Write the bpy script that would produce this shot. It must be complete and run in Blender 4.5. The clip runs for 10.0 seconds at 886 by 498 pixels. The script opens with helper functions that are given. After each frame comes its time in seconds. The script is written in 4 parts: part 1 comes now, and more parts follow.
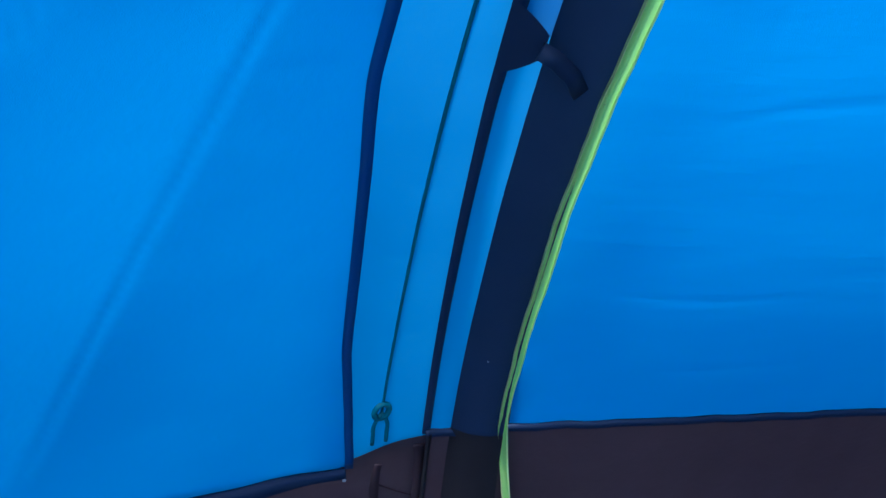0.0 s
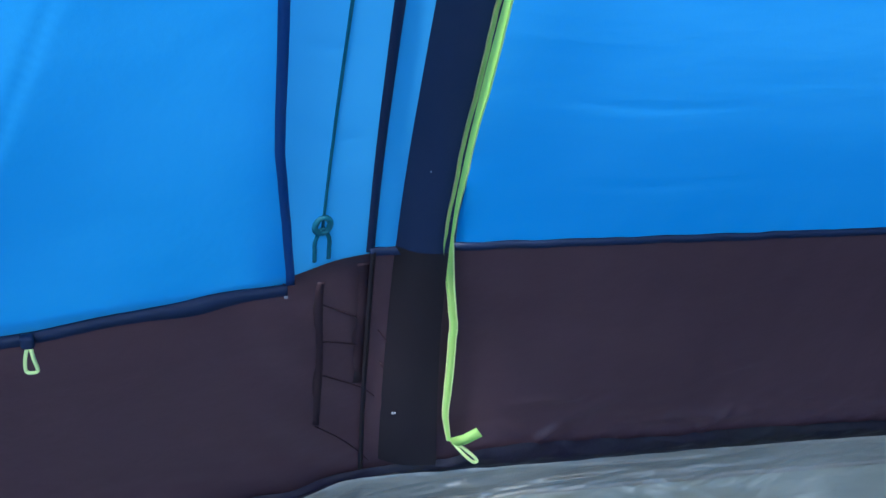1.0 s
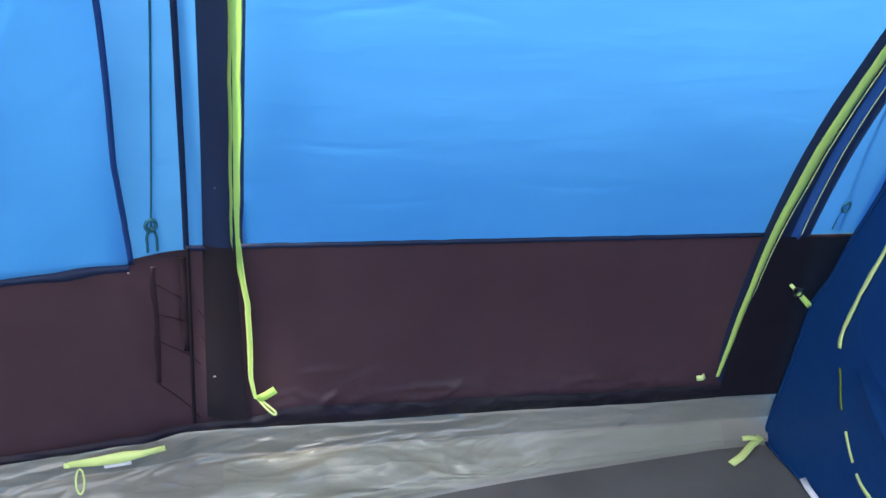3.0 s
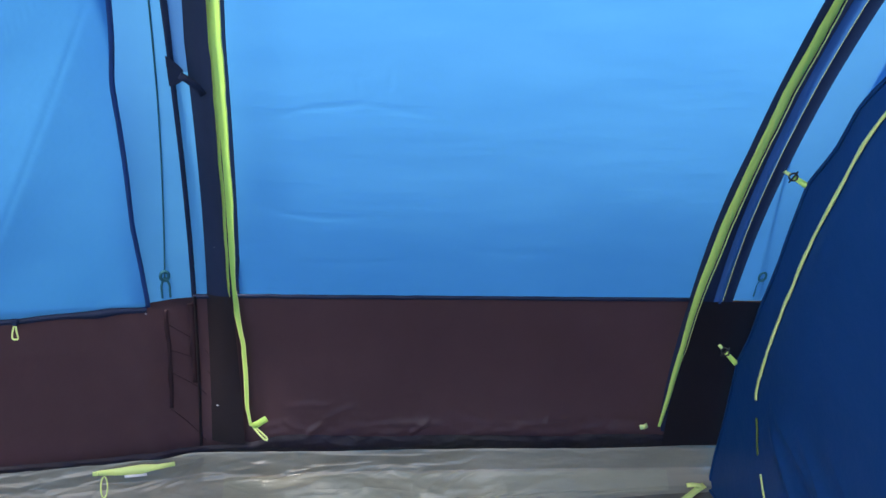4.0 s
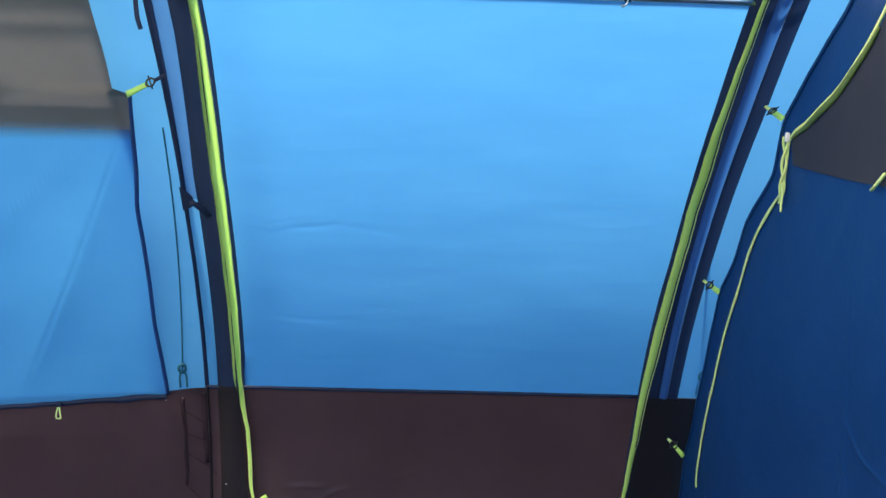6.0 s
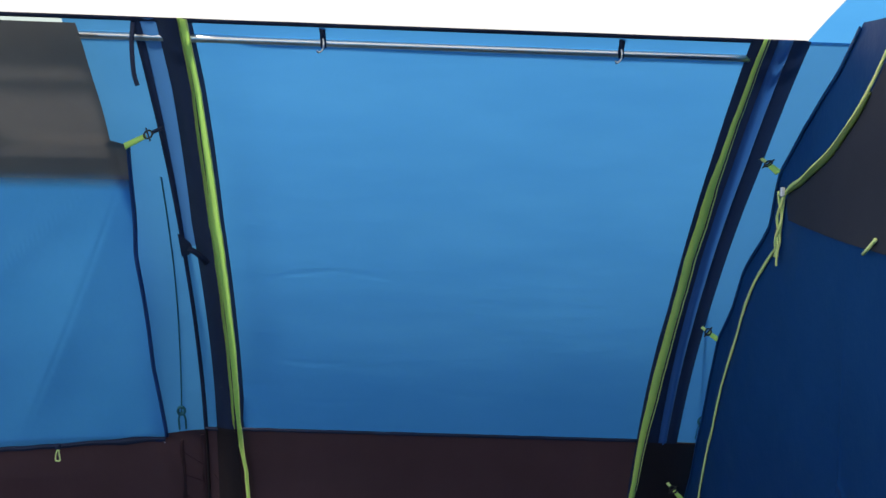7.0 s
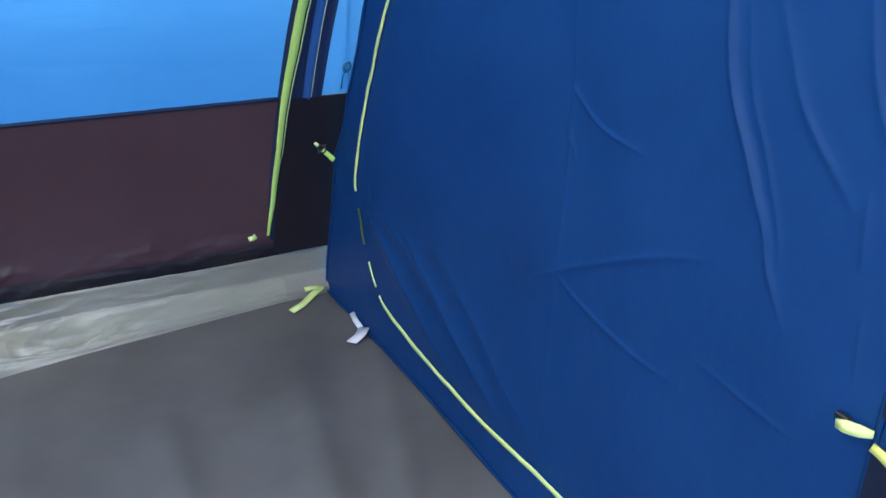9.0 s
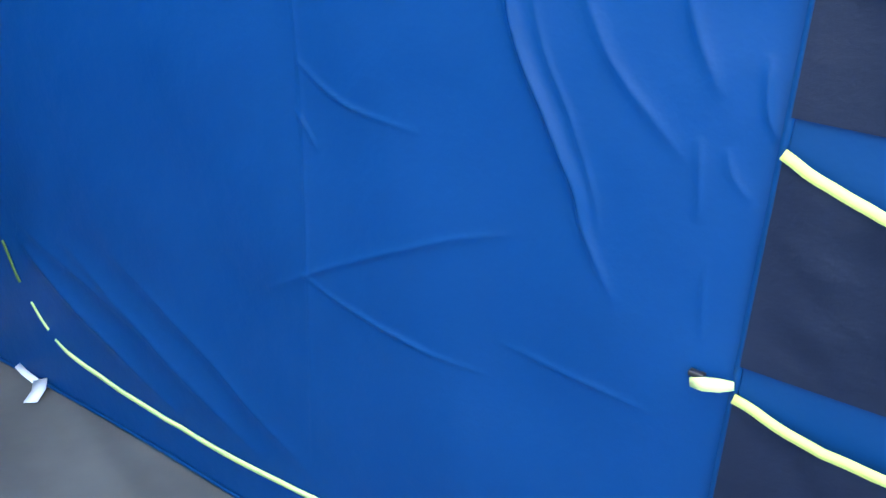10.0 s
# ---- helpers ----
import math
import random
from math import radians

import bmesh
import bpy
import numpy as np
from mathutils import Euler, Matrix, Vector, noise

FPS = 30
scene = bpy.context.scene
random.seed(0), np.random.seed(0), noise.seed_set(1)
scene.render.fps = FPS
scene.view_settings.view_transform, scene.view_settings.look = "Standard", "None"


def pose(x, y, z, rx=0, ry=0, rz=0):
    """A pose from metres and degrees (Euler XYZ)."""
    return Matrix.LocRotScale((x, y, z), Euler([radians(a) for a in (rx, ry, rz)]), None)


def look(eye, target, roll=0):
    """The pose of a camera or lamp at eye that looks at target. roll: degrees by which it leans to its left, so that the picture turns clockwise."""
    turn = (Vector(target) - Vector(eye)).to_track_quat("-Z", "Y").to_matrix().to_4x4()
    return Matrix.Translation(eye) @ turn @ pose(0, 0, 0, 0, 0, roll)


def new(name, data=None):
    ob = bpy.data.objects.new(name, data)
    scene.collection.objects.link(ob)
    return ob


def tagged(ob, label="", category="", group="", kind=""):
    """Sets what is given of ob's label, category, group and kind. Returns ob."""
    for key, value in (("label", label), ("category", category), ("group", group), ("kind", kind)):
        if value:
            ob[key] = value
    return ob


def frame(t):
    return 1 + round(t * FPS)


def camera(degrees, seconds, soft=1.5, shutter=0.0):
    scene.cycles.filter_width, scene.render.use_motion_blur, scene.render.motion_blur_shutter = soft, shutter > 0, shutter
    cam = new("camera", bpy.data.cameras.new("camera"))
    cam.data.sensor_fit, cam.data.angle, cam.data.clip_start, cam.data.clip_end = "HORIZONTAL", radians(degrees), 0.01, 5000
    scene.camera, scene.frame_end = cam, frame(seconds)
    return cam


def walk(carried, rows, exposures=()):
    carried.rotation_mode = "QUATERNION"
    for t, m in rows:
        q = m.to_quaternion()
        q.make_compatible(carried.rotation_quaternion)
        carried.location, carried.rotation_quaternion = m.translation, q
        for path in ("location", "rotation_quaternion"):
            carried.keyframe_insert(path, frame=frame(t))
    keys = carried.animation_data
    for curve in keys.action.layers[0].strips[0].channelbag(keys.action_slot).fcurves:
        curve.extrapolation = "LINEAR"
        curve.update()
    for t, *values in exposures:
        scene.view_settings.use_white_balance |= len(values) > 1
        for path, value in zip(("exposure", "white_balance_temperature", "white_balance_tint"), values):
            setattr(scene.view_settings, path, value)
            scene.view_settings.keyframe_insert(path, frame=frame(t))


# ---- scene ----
cam = camera(49.2, 10.0)
PATH = [
    (0, (-0.311, -1.067, 1.473), (0.003, 0.691, 0.572), 3.8),
    (0.5, (-0.292, -1.054, 1.416), (0.040, 0.632, 0.391), 4.3),
    (1, (-0.273, -1.082, 1.375), (0.097, 0.544, 0.270), 5.0),
    (1.5, (-0.260, -1.181, 1.358), (0.175, 0.474, 0.321), 6.1),
    (2, (-0.225, -1.467, 1.407), (0.270, 0.228, 0.468), 6.5),
    (2.5, (-0.182, -1.747, 1.403), (0.355, 0.004, 0.597), 6.2),
    (2.7, (-0.148, -1.836, 1.426), (0.372, -0.077, 0.629), 5.4),
    (3.8, (0.168, -2.378, 1.534), (0.441, -0.491, 0.930), 3.3),
    (4, (0.199, -2.481, 1.554), (0.455, -0.587, 0.965), 3.1),
    (4.5, (0.298, -2.728, 1.585), (0.500, -0.819, 1.023), 2.8),
    (5, (0.401, -2.906, 1.568), (0.542, -0.985, 1.029), 2.4),
    (5.5, (0.485, -2.974, 1.501), (0.572, -1.029, 1.045), 2.1),
    (6, (0.515, -2.985, 1.570), (0.576, -1.010, 1.262), 1.9),
    (6.2, (0.521, -2.994, 1.604), (0.577, -1.012, 1.340), 1.9),
    (7.3, (0.561, -2.965, 1.672), (0.592, -0.990, 1.358), 2.0),
    (7.5, (0.550, -2.959, 1.629), (0.588, -0.991, 1.272), 2.0),
    (8, (0.487, -2.933, 1.491), (0.602, -1.001, 0.987), 2.3),
    (8.2, (0.472, -2.861, 1.469), (0.686, -0.954, 0.906), 3.5),
    (8.5, (0.510, -2.746, 1.443), (0.905, -0.888, 0.815), 4.2),
    (9, (0.344, -2.455, 1.391), (1.272, -0.890, 0.561), 3.0),
    (9.5, (0.362, -2.260, 1.319), (1.602, -0.970, 0.426), 3.4),
    (9.8, (0.369, -2.136, 1.326), (1.762, -1.027, 0.415), 3.0),
    (10, (0.330, -2.073, 1.352), (1.828, -1.095, 0.459), 2.3),
]
EXPOSURES = [
    (0, 1.28, 4750, 4), (0.5, 1.39, 4850, 5), (0.8, 1.57, 5100, 7), (1.5, 2.46, 5800, 6), (2, 2.71, 6250, 7),
    (2.5, 2.54, 6600, 14), (4, 1.88, 6950, 16), (5.5, 1.94, 7150, 16), (6.2, 1.68, 7400, 8), (7.5, 0.69, 6750, 14),
    (8, 0.81, 6800, 16), (8.5, 1.57, 6750, 16), (9, 2.35, 6750, 15), (9.5, 2.82, 6750, 13), (10, 3.14, 6000, 9)]
walk(cam, [(t, look(eye, target, roll)) for t, eye, target, roll in PATH], EXPOSURES)

# ---------- world, sun, exposure ----------
world = bpy.data.worlds.new("world")
scene.world = world
world.use_nodes = True
wn = world.node_tree.nodes
sky = wn.new("ShaderNodeTexSky")
sky.sky_type, sky.sun_disc = "NISHITA", False
SUN_DIR = Vector((-0.30, -0.30, 0.90)).normalized()
sky.sun_elevation = math.asin(SUN_DIR.z)
sky.sun_rotation = math.atan2(SUN_DIR.x, SUN_DIR.y)
world.node_tree.links.new(sky.outputs[0], wn["Background"].inputs[0])
wn["Background"].inputs[1].default_value = 0.09
sun = new("sun", bpy.data.lights.new("sun", "SUN"))
sun.data.energy, sun.data.angle, sun.data.color = 5.0, radians(10), (1.0, 0.95, 0.88)
sun.matrix_basis = look(SUN_DIR * 20, (0, 0, 0))


# ---------- materials ----------
def nodes_of(name):
    mat = bpy.data.materials.new(name)
    mat.use_nodes = True
    nt = mat.node_tree
    nt.nodes.remove(nt.nodes["Principled BSDF"])
    return mat, nt, nt.nodes["Material Output"]


def noise_node(nt, scale, stretch=(1, 1, 1), detail=4.0, rough=0.55):
    co = nt.nodes.new("ShaderNodeTexCoord")
    mp = nt.nodes.new("ShaderNodeMapping")
    mp.inputs["Scale"].default_value = stretch
    nt.links.new(co.outputs["Object"], mp.inputs[0])
    nz = nt.nodes.new("ShaderNodeTexNoise")
    nz.inputs["Scale"].default_value, nz.inputs["Detail"].default_value, nz.inputs["Roughness"].default_value = scale, detail, rough
    nt.links.new(mp.outputs[0], nz.inputs["Vector"])
    return nz.outputs["Fac"]


def ramp(nt, fac, a, b, lo=0.3, hi=0.7):
    r = nt.nodes.new("ShaderNodeValToRGB")
    r.color_ramp.elements[0].position, r.color_ramp.elements[1].position = lo, hi
    r.color_ramp.elements[0].color, r.color_ramp.elements[1].color = (*a, 1), (*b, 1)
    nt.links.new(fac, r.inputs[0])
    return r.outputs[0]


def bump(nt, fac, strength, dist, after=None):
    b = nt.nodes.new("ShaderNodeBump")
    b.inputs["Strength"].default_value, b.inputs["Distance"].default_value = strength, dist
    nt.links.new(fac, b.inputs["Height"])
    if after:
        nt.links.new(after, b.inputs["Normal"])
    return b.outputs[0]


def cloth(name, a, b, through_a=None, through_b=None, part_through=0.5, rough=0.55, gloss=0.3, weave=0.25, streak=(1, 1, 1), crumple=0.0):
    """Woven synthetic cloth: a coated face, and light that passes through the threads."""
    mat, nt, out = nodes_of(name)
    big = noise_node(nt, 3.0, streak, 5.0)
    fine = noise_node(nt, 900.0, (1, 1, 1), 1.0)
    mid = noise_node(nt, 14.0, streak, 4.0)
    nor = bump(nt, fine, weave, 0.0006)
    nor = bump(nt, mid, 0.5 + crumple, 0.002 + 0.006 * crumple, nor)
    p = nt.nodes.new("ShaderNodeBsdfPrincipled")
    nt.links.new(ramp(nt, big, a, b), p.inputs["Base Color"])
    p.inputs["Roughness"].default_value = rough
    p.inputs["Specular IOR Level"].default_value = gloss
    nt.links.new(nor, p.inputs["Normal"])
    last = p.outputs[0]
    if through_a:
        tr = nt.nodes.new("ShaderNodeBsdfTranslucent")
        nt.links.new(ramp(nt, big, through_a, through_b or through_a), tr.inputs[0])
        nt.links.new(nor, tr.inputs["Normal"])
        mix = nt.nodes.new("ShaderNodeMixShader")
        mix.inputs[0].default_value = part_through
        nt.links.new(p.outputs[0], mix.inputs[1])
        nt.links.new(tr.outputs[0], mix.inputs[2])
        last = mix.outputs[0]
    nt.links.new(last, out.inputs[0])
    return mat


def plain(name, a, b, rough=0.5, metal=0.0, scale=30.0, relief=0.2, stretch=(1, 1, 1), spec=0.5):
    mat, nt, out = nodes_of(name)
    p = nt.nodes.new("ShaderNodeBsdfPrincipled")
    n = noise_node(nt, scale, stretch)
    nt.links.new(ramp(nt, n, a, b), p.inputs["Base Color"])
    p.inputs["Roughness"].default_value, p.inputs["Metallic"].default_value = rough, metal
    p.inputs["Specular IOR Level"].default_value = spec
    nt.links.new(bump(nt, n, relief, 0.001), p.inputs["Normal"])
    nt.links.new(p.outputs[0], out.inputs[0])
    return mat


M_BLUE = cloth("blue_flysheet", (0.02, 0.16, 0.55), (0.03, 0.19, 0.60), (0.070, 0.36, 0.74), (0.085, 0.40, 0.78), 0.44, 0.6, 0.25, streak=(0.6, 1, 1.9), crumple=0.05)
M_PALE = cloth("pale_blue_flysheet", (0.05, 0.24, 0.55), (0.06, 0.27, 0.60), (0.080, 0.355, 0.68), (0.095, 0.385, 0.72), 0.36, 0.6, 0.25)
M_ROOF = cloth("white_roof_cloth", (0.78, 0.78, 0.76), (0.82, 0.82, 0.80), (0.86, 0.86, 0.84), (0.90, 0.90, 0.88), 0.46, 0.6, 0.2)
M_SKIRT = cloth("brown_skirt", (0.043, 0.0235, 0.0305), (0.056, 0.031, 0.040), (0.14, 0.060, 0.080), (0.17, 0.078, 0.096), 0.16, 0.44, 0.35, crumple=0.2)
M_NAVY = cloth("navy_inner_cloth", (0.0045, 0.043, 0.148), (0.006, 0.050, 0.168), (0.006, 0.058, 0.22), None, 0.15, 0.47, 0.16, weave=0.08, crumple=0.3)
M_SLEEVE = cloth("dark_pole_sleeve", (0.008, 0.016, 0.047), (0.014, 0.024, 0.066), (0.03, 0.06, 0.16), None, 0.08, 0.6, 0.3)
M_FOOT = cloth("sheer_dark_foot", (0.012, 0.009, 0.013), (0.018, 0.014, 0.019), (0.05, 0.03, 0.045), None, 0.10, 0.5, 0.3)
# skirt brown made darker, the colour of the strap shadows painted on it
M_SHADE = cloth("skirt_shadow_brown", (0.032, 0.0175, 0.0235), (0.041, 0.0225, 0.0295), (0.11, 0.048, 0.064), None, 0.14, 0.6, 0.2)
M_VENT = cloth("vent_mesh", (0.030, 0.032, 0.048), (0.042, 0.044, 0.062), None, None, 0, 0.8, 0.15, weave=0.6)
M_MESH = cloth("dark_mesh", (0.125, 0.120, 0.118), (0.175, 0.168, 0.162), (0.26, 0.25, 0.25), None, 0.12, 0.8, 0.1, weave=0.6)
def fading_mesh(mat, low, high):
    """Blends the material to clear between the heights high and low, for a soft lower edge."""
    nt = mat.node_tree
    out = nt.nodes["Material Output"]
    whole = out.inputs[0].links[0].from_socket
    co = nt.nodes.new("ShaderNodeNewGeometry")
    sep = nt.nodes.new("ShaderNodeSeparateXYZ")
    rng = nt.nodes.new("ShaderNodeMapRange")
    rng.inputs["From Min"].default_value, rng.inputs["From Max"].default_value = low, high
    rng.interpolation_type = "SMOOTHSTEP"
    clear = nt.nodes.new("ShaderNodeBsdfTransparent")
    mix = nt.nodes.new("ShaderNodeMixShader")
    nt.links.new(co.outputs["Position"], sep.inputs[0])
    nt.links.new(sep.outputs["Z"], rng.inputs["Value"])
    nt.links.new(rng.outputs[0], mix.inputs[0])
    nt.links.new(clear.outputs[0], mix.inputs[1])
    nt.links.new(whole, mix.inputs[2])
    nt.links.new(mix.outputs[0], out.inputs[0])


fading_mesh(M_MESH, 1.425, 1.485)
M_POCKET = cloth("organiser_cloth", (0.0045, 0.009, 0.026), (0.0085, 0.014, 0.036), None, None, 0, 0.62, 0.25, weave=0.5, crumple=0.5)
def crumpled(mat, scale, stretch, dist):
    """Flat facets with sharp creases between them, over the finer relief."""
    nt = mat.node_tree
    p = next(n for n in nt.nodes if n.type == "BSDF_PRINCIPLED")
    co, mp, vo = nt.nodes.new("ShaderNodeTexCoord"), nt.nodes.new("ShaderNodeMapping"), nt.nodes.new("ShaderNodeTexVoronoi")
    wob, add = nt.nodes.new("ShaderNodeTexNoise"), nt.nodes.new("ShaderNodeMixRGB")
    add.blend_type, add.inputs[0].default_value = "ADD", 0.35
    mp.inputs["Scale"].default_value = stretch
    wob.inputs["Scale"].default_value, vo.inputs["Scale"].default_value = 5.0, scale
    nt.links.new(co.outputs["Object"], mp.inputs[0])
    nt.links.new(mp.outputs[0], wob.inputs["Vector"])
    nt.links.new(mp.outputs[0], add.inputs[1])
    nt.links.new(wob.outputs["Color"], add.inputs[2])
    nt.links.new(add.outputs[0], vo.inputs["Vector"])
    old = p.inputs["Normal"].links[0].from_socket
    nt.links.new(bump(nt, vo.outputs["Distance"], 0.9, dist, old), p.inputs["Normal"])


M_SHEET = cloth("groundsheet_floor", (0.092, 0.090, 0.084), (0.140, 0.137, 0.128), None, None, 0, 0.46, 0.32, crumple=0.1)
M_TUB = cloth("groundsheet_edge", (0.205, 0.193, 0.165), (0.315, 0.298, 0.255), None, None, 0, 0.30, 0.9, streak=(0.8, 2.0, 2.0), crumple=0.25)
M_PANEL = cloth("groundsheet_panel", (0.235, 0.232, 0.185), (0.330, 0.325, 0.262), None, None, 0, 0.32, 0.85, streak=(0.8, 2.0, 2.0), crumple=0.2)
crumpled(M_PANEL, 8.0, (0.5, 2.2, 2.2), 0.006)
crumpled(M_TUB, 9.0, (0.6, 1.8, 1.8), 0.007)
M_LIME = cloth("lime_tape", (0.58, 0.85, 0.20), (0.66, 0.91, 0.25), (0.52, 0.88, 0.20), None, 0.30, 0.6, 0.3, weave=0.6)
M_LIME_LIGHT = cloth("pale_lime_edge", (0.68, 0.80, 0.27), (0.76, 0.87, 0.35), None, None, 0, 0.6, 0.3)
M_BINDING = cloth("yellow_binding", (0.60, 0.64, 0.16), (0.68, 0.71, 0.21), None, None, 0, 0.6, 0.3, weave=0.5)
# lime tape as it looks in shade, with the shade in the colour
M_LIME_SHADED = cloth("shaded_lime_tape", (0.09, 0.14, 0.03), (0.13, 0.18, 0.04), None, None, 0, 0.6, 0.3, weave=0.6)
M_WHITE = cloth("white_label", (0.75, 0.72, 0.75), (0.82, 0.80, 0.82), None, None, 0, 0.6, 0.3)
M_BLACK = plain("black_plastic", (0.012, 0.012, 0.014), (0.02, 0.02, 0.022), 0.4)
M_STEEL = plain("steel_tube", (0.55, 0.55, 0.56), (0.68, 0.68, 0.68), 0.28, 1.0, 40, 0.1, (0.1, 1, 1))
M_CORD = plain("dark_green_cord", (0.008, 0.10, 0.14), (0.012, 0.13, 0.17), 0.7)
M_BAG = cloth("dark_bag_cloth", (0.010, 0.011, 0.018), (0.016, 0.017, 0.026), None, None, 0, 0.6, 0.3, crumple=0.4)
M_SLEEVE_BLUE = cloth("blue_sleeve", (0.012, 0.05, 0.18), (0.018, 0.06, 0.21), (0.04, 0.19, 0.56), None, 0.25, 0.55, 0.3)
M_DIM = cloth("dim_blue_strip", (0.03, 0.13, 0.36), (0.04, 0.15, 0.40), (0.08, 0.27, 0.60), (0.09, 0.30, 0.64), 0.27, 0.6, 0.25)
M_CURTAIN = cloth("blue_curtain", (0.02, 0.17, 0.50), (0.03, 0.20, 0.55), (0.060, 0.335, 0.69), (0.072, 0.365, 0.73), 0.36, 0.6, 0.25, crumple=0.1)
M_THREAD = cloth("pale_thread", (0.22, 0.22, 0.25), (0.30, 0.30, 0.33), None, None, 0, 0.6, 0.3)
M_HEM = cloth("black_hem", (0.010, 0.0058, 0.020), (0.018, 0.016, 0.020), None, None, 0, 0.55, 0.25, crumple=0.5)
crumpled(M_HEM, 16.0, (0.6, 1.6, 1.6), 0.005)
M_GRASS = plain("grass", (0.03, 0.06, 0.015), (0.06, 0.10, 0.03), 0.8, 0, 20, 0.8)


# ---------- mesh helpers ----------
BASE = {}


def thing(name, at=(0, 0, 0), label="", category="", group="", kind=""):
    ob = new(name)
    ob.empty_display_size = 0.05
    BASE[ob] = Matrix.Translation(at)
    ob.matrix_basis = BASE[ob]
    return tagged(ob, label, category, group, kind)


def mesh_of(name, bm, material):
    me = bpy.data.meshes.new(name)
    bmesh.ops.recalc_face_normals(bm, faces=bm.faces)
    for f in bm.faces:
        f.smooth = True
    bm.to_mesh(me)
    bm.free()
    me.materials.append(material)
    return me


def part(name, bm, material, parent, label="", own=False):
    """One mesh under a thing or part. own: its coordinates are those of its thing, not of the world."""
    ob = new(name, mesh_of(name, bm, material))
    top = parent
    while top.parent:
        top = top.parent
    ob.parent = parent
    base = BASE.get(top, Matrix())
    if not own and parent is top:
        ob.matrix_parent_inverse = base.inverted()
    return tagged(ob, label)


def solo(name, bm, material, label="", category="", group="", kind=""):
    return tagged(new(name, mesh_of(name, bm, material)), label, category, group, kind)


def steps(a, b, n):
    return [a + (b - a) * k / n for k in range(n + 1)]


def grid(f, us, vs, bm=None):
    bm = bm or bmesh.new()
    rows = [[bm.verts.new(f(u, v)) for v in vs] for u in us]
    for r, s in zip(rows, rows[1:]):
        for k in range(len(vs) - 1):
            bm.faces.new((r[k], s[k], s[k + 1], r[k + 1]))
    return bm


def band(points, width, face, thick=0.002, bm=None):
    """A flat tape along points. width: a number or a function of the way along (0 to 1). face: the way its face looks."""
    bm = bm or bmesh.new()
    pts = [Vector(p) for p in points]
    face = Vector(face).normalized()
    rows = []
    for k, p in enumerate(pts):
        along = (pts[min(k + 1, len(pts) - 1)] - pts[max(k - 1, 0)]).normalized()
        side = along.cross(face).normalized()
        w = width(k / (len(pts) - 1)) if callable(width) else width
        up = side.cross(along).normalized()
        rows.append([bm.verts.new(p + side * a * w / 2 + up * b * thick / 2) for a, b in ((-1, -1), (1, -1), (1, 1), (-1, 1))])
    for r, s in zip(rows, rows[1:]):
        for k in range(4):
            bm.faces.new((r[k], r[(k + 1) % 4], s[(k + 1) % 4], s[k]))
    bm.faces.new(rows[0][::-1])
    bm.faces.new(rows[-1])
    return bm


def tube(points, radius, n=8, bm=None, closed=False):
    bm = bm or bmesh.new()
    pts = [Vector(p) for p in points]
    rows = []
    side = None
    for k, p in enumerate(pts):
        a, b = (pts[k - 1], pts[(k + 1) % len(pts)]) if closed else (pts[max(k - 1, 0)], pts[min(k + 1, len(pts) - 1)])
        along = (b - a).normalized()
        side = (along.orthogonal() if side is None else side - along * side.dot(along)).normalized()
        up = along.cross(side)
        r = radius(k / max(len(pts) - 1, 1)) if callable(radius) else radius
        rows.append([bm.verts.new(p + (side * math.cos(q) + up * math.sin(q)) * r) for q in (2 * math.pi * j / n for j in range(n))])
    pairs = list(zip(rows, rows[1:])) + ([(rows[-1], rows[0])] if closed else [])
    for r, s in pairs:
        for k in range(n):
            bm.faces.new((r[k], r[(k + 1) % n], s[(k + 1) % n], s[k]))
    if not closed:
        bm.faces.new(rows[0][::-1])
        bm.faces.new(rows[-1])
    return bm


def block(size, at=(0, 0, 0), bevel=0.002, bm=None):
    tmp = bmesh.new()
    bmesh.ops.create_cube(tmp, size=1, matrix=Matrix.Translation(at) @ Matrix.Diagonal((*size, 1)))
    if bevel:
        bmesh.ops.bevel(tmp, geom=tmp.edges[:], offset=bevel, segments=2, affect="EDGES", profile=0.6)
    if bm is None:
        return tmp
    me = bpy.data.meshes.new("tmp")
    tmp.to_mesh(me)
    tmp.free()
    bm.from_mesh(me)
    bpy.data.meshes.remove(me)
    return bm


def smooth_line(points, n=8):
    """A rounded line through points (Catmull-Rom)."""
    p = [Vector(q) for q in points]
    p = [2 * p[0] - p[1], *p, 2 * p[-1] - p[-2]]
    out = []
    for a, b, c, d in zip(p, p[1:], p[2:], p[3:]):
        for k in range(n):
            t = k / n
            out.append(0.5 * (2 * b + (c - a) * t + (2 * a - 5 * b + 4 * c - d) * t * t + (3 * b - a - 3 * c + d) * t ** 3))
    return [*out, p[-2]]


def mixed(table, z):
    """A value read from rows of (z, value)."""
    if z <= table[0][0]:
        return table[0][1]
    for (a, va), (b, vb) in zip(table, table[1:]):
        if z <= b:
            return va + (vb - va) * (z - a) / (b - a)
    return table[-1][1]


def nz(x, y, z, s=1.0):
    return noise.noise(Vector((x, y, z)) * s)


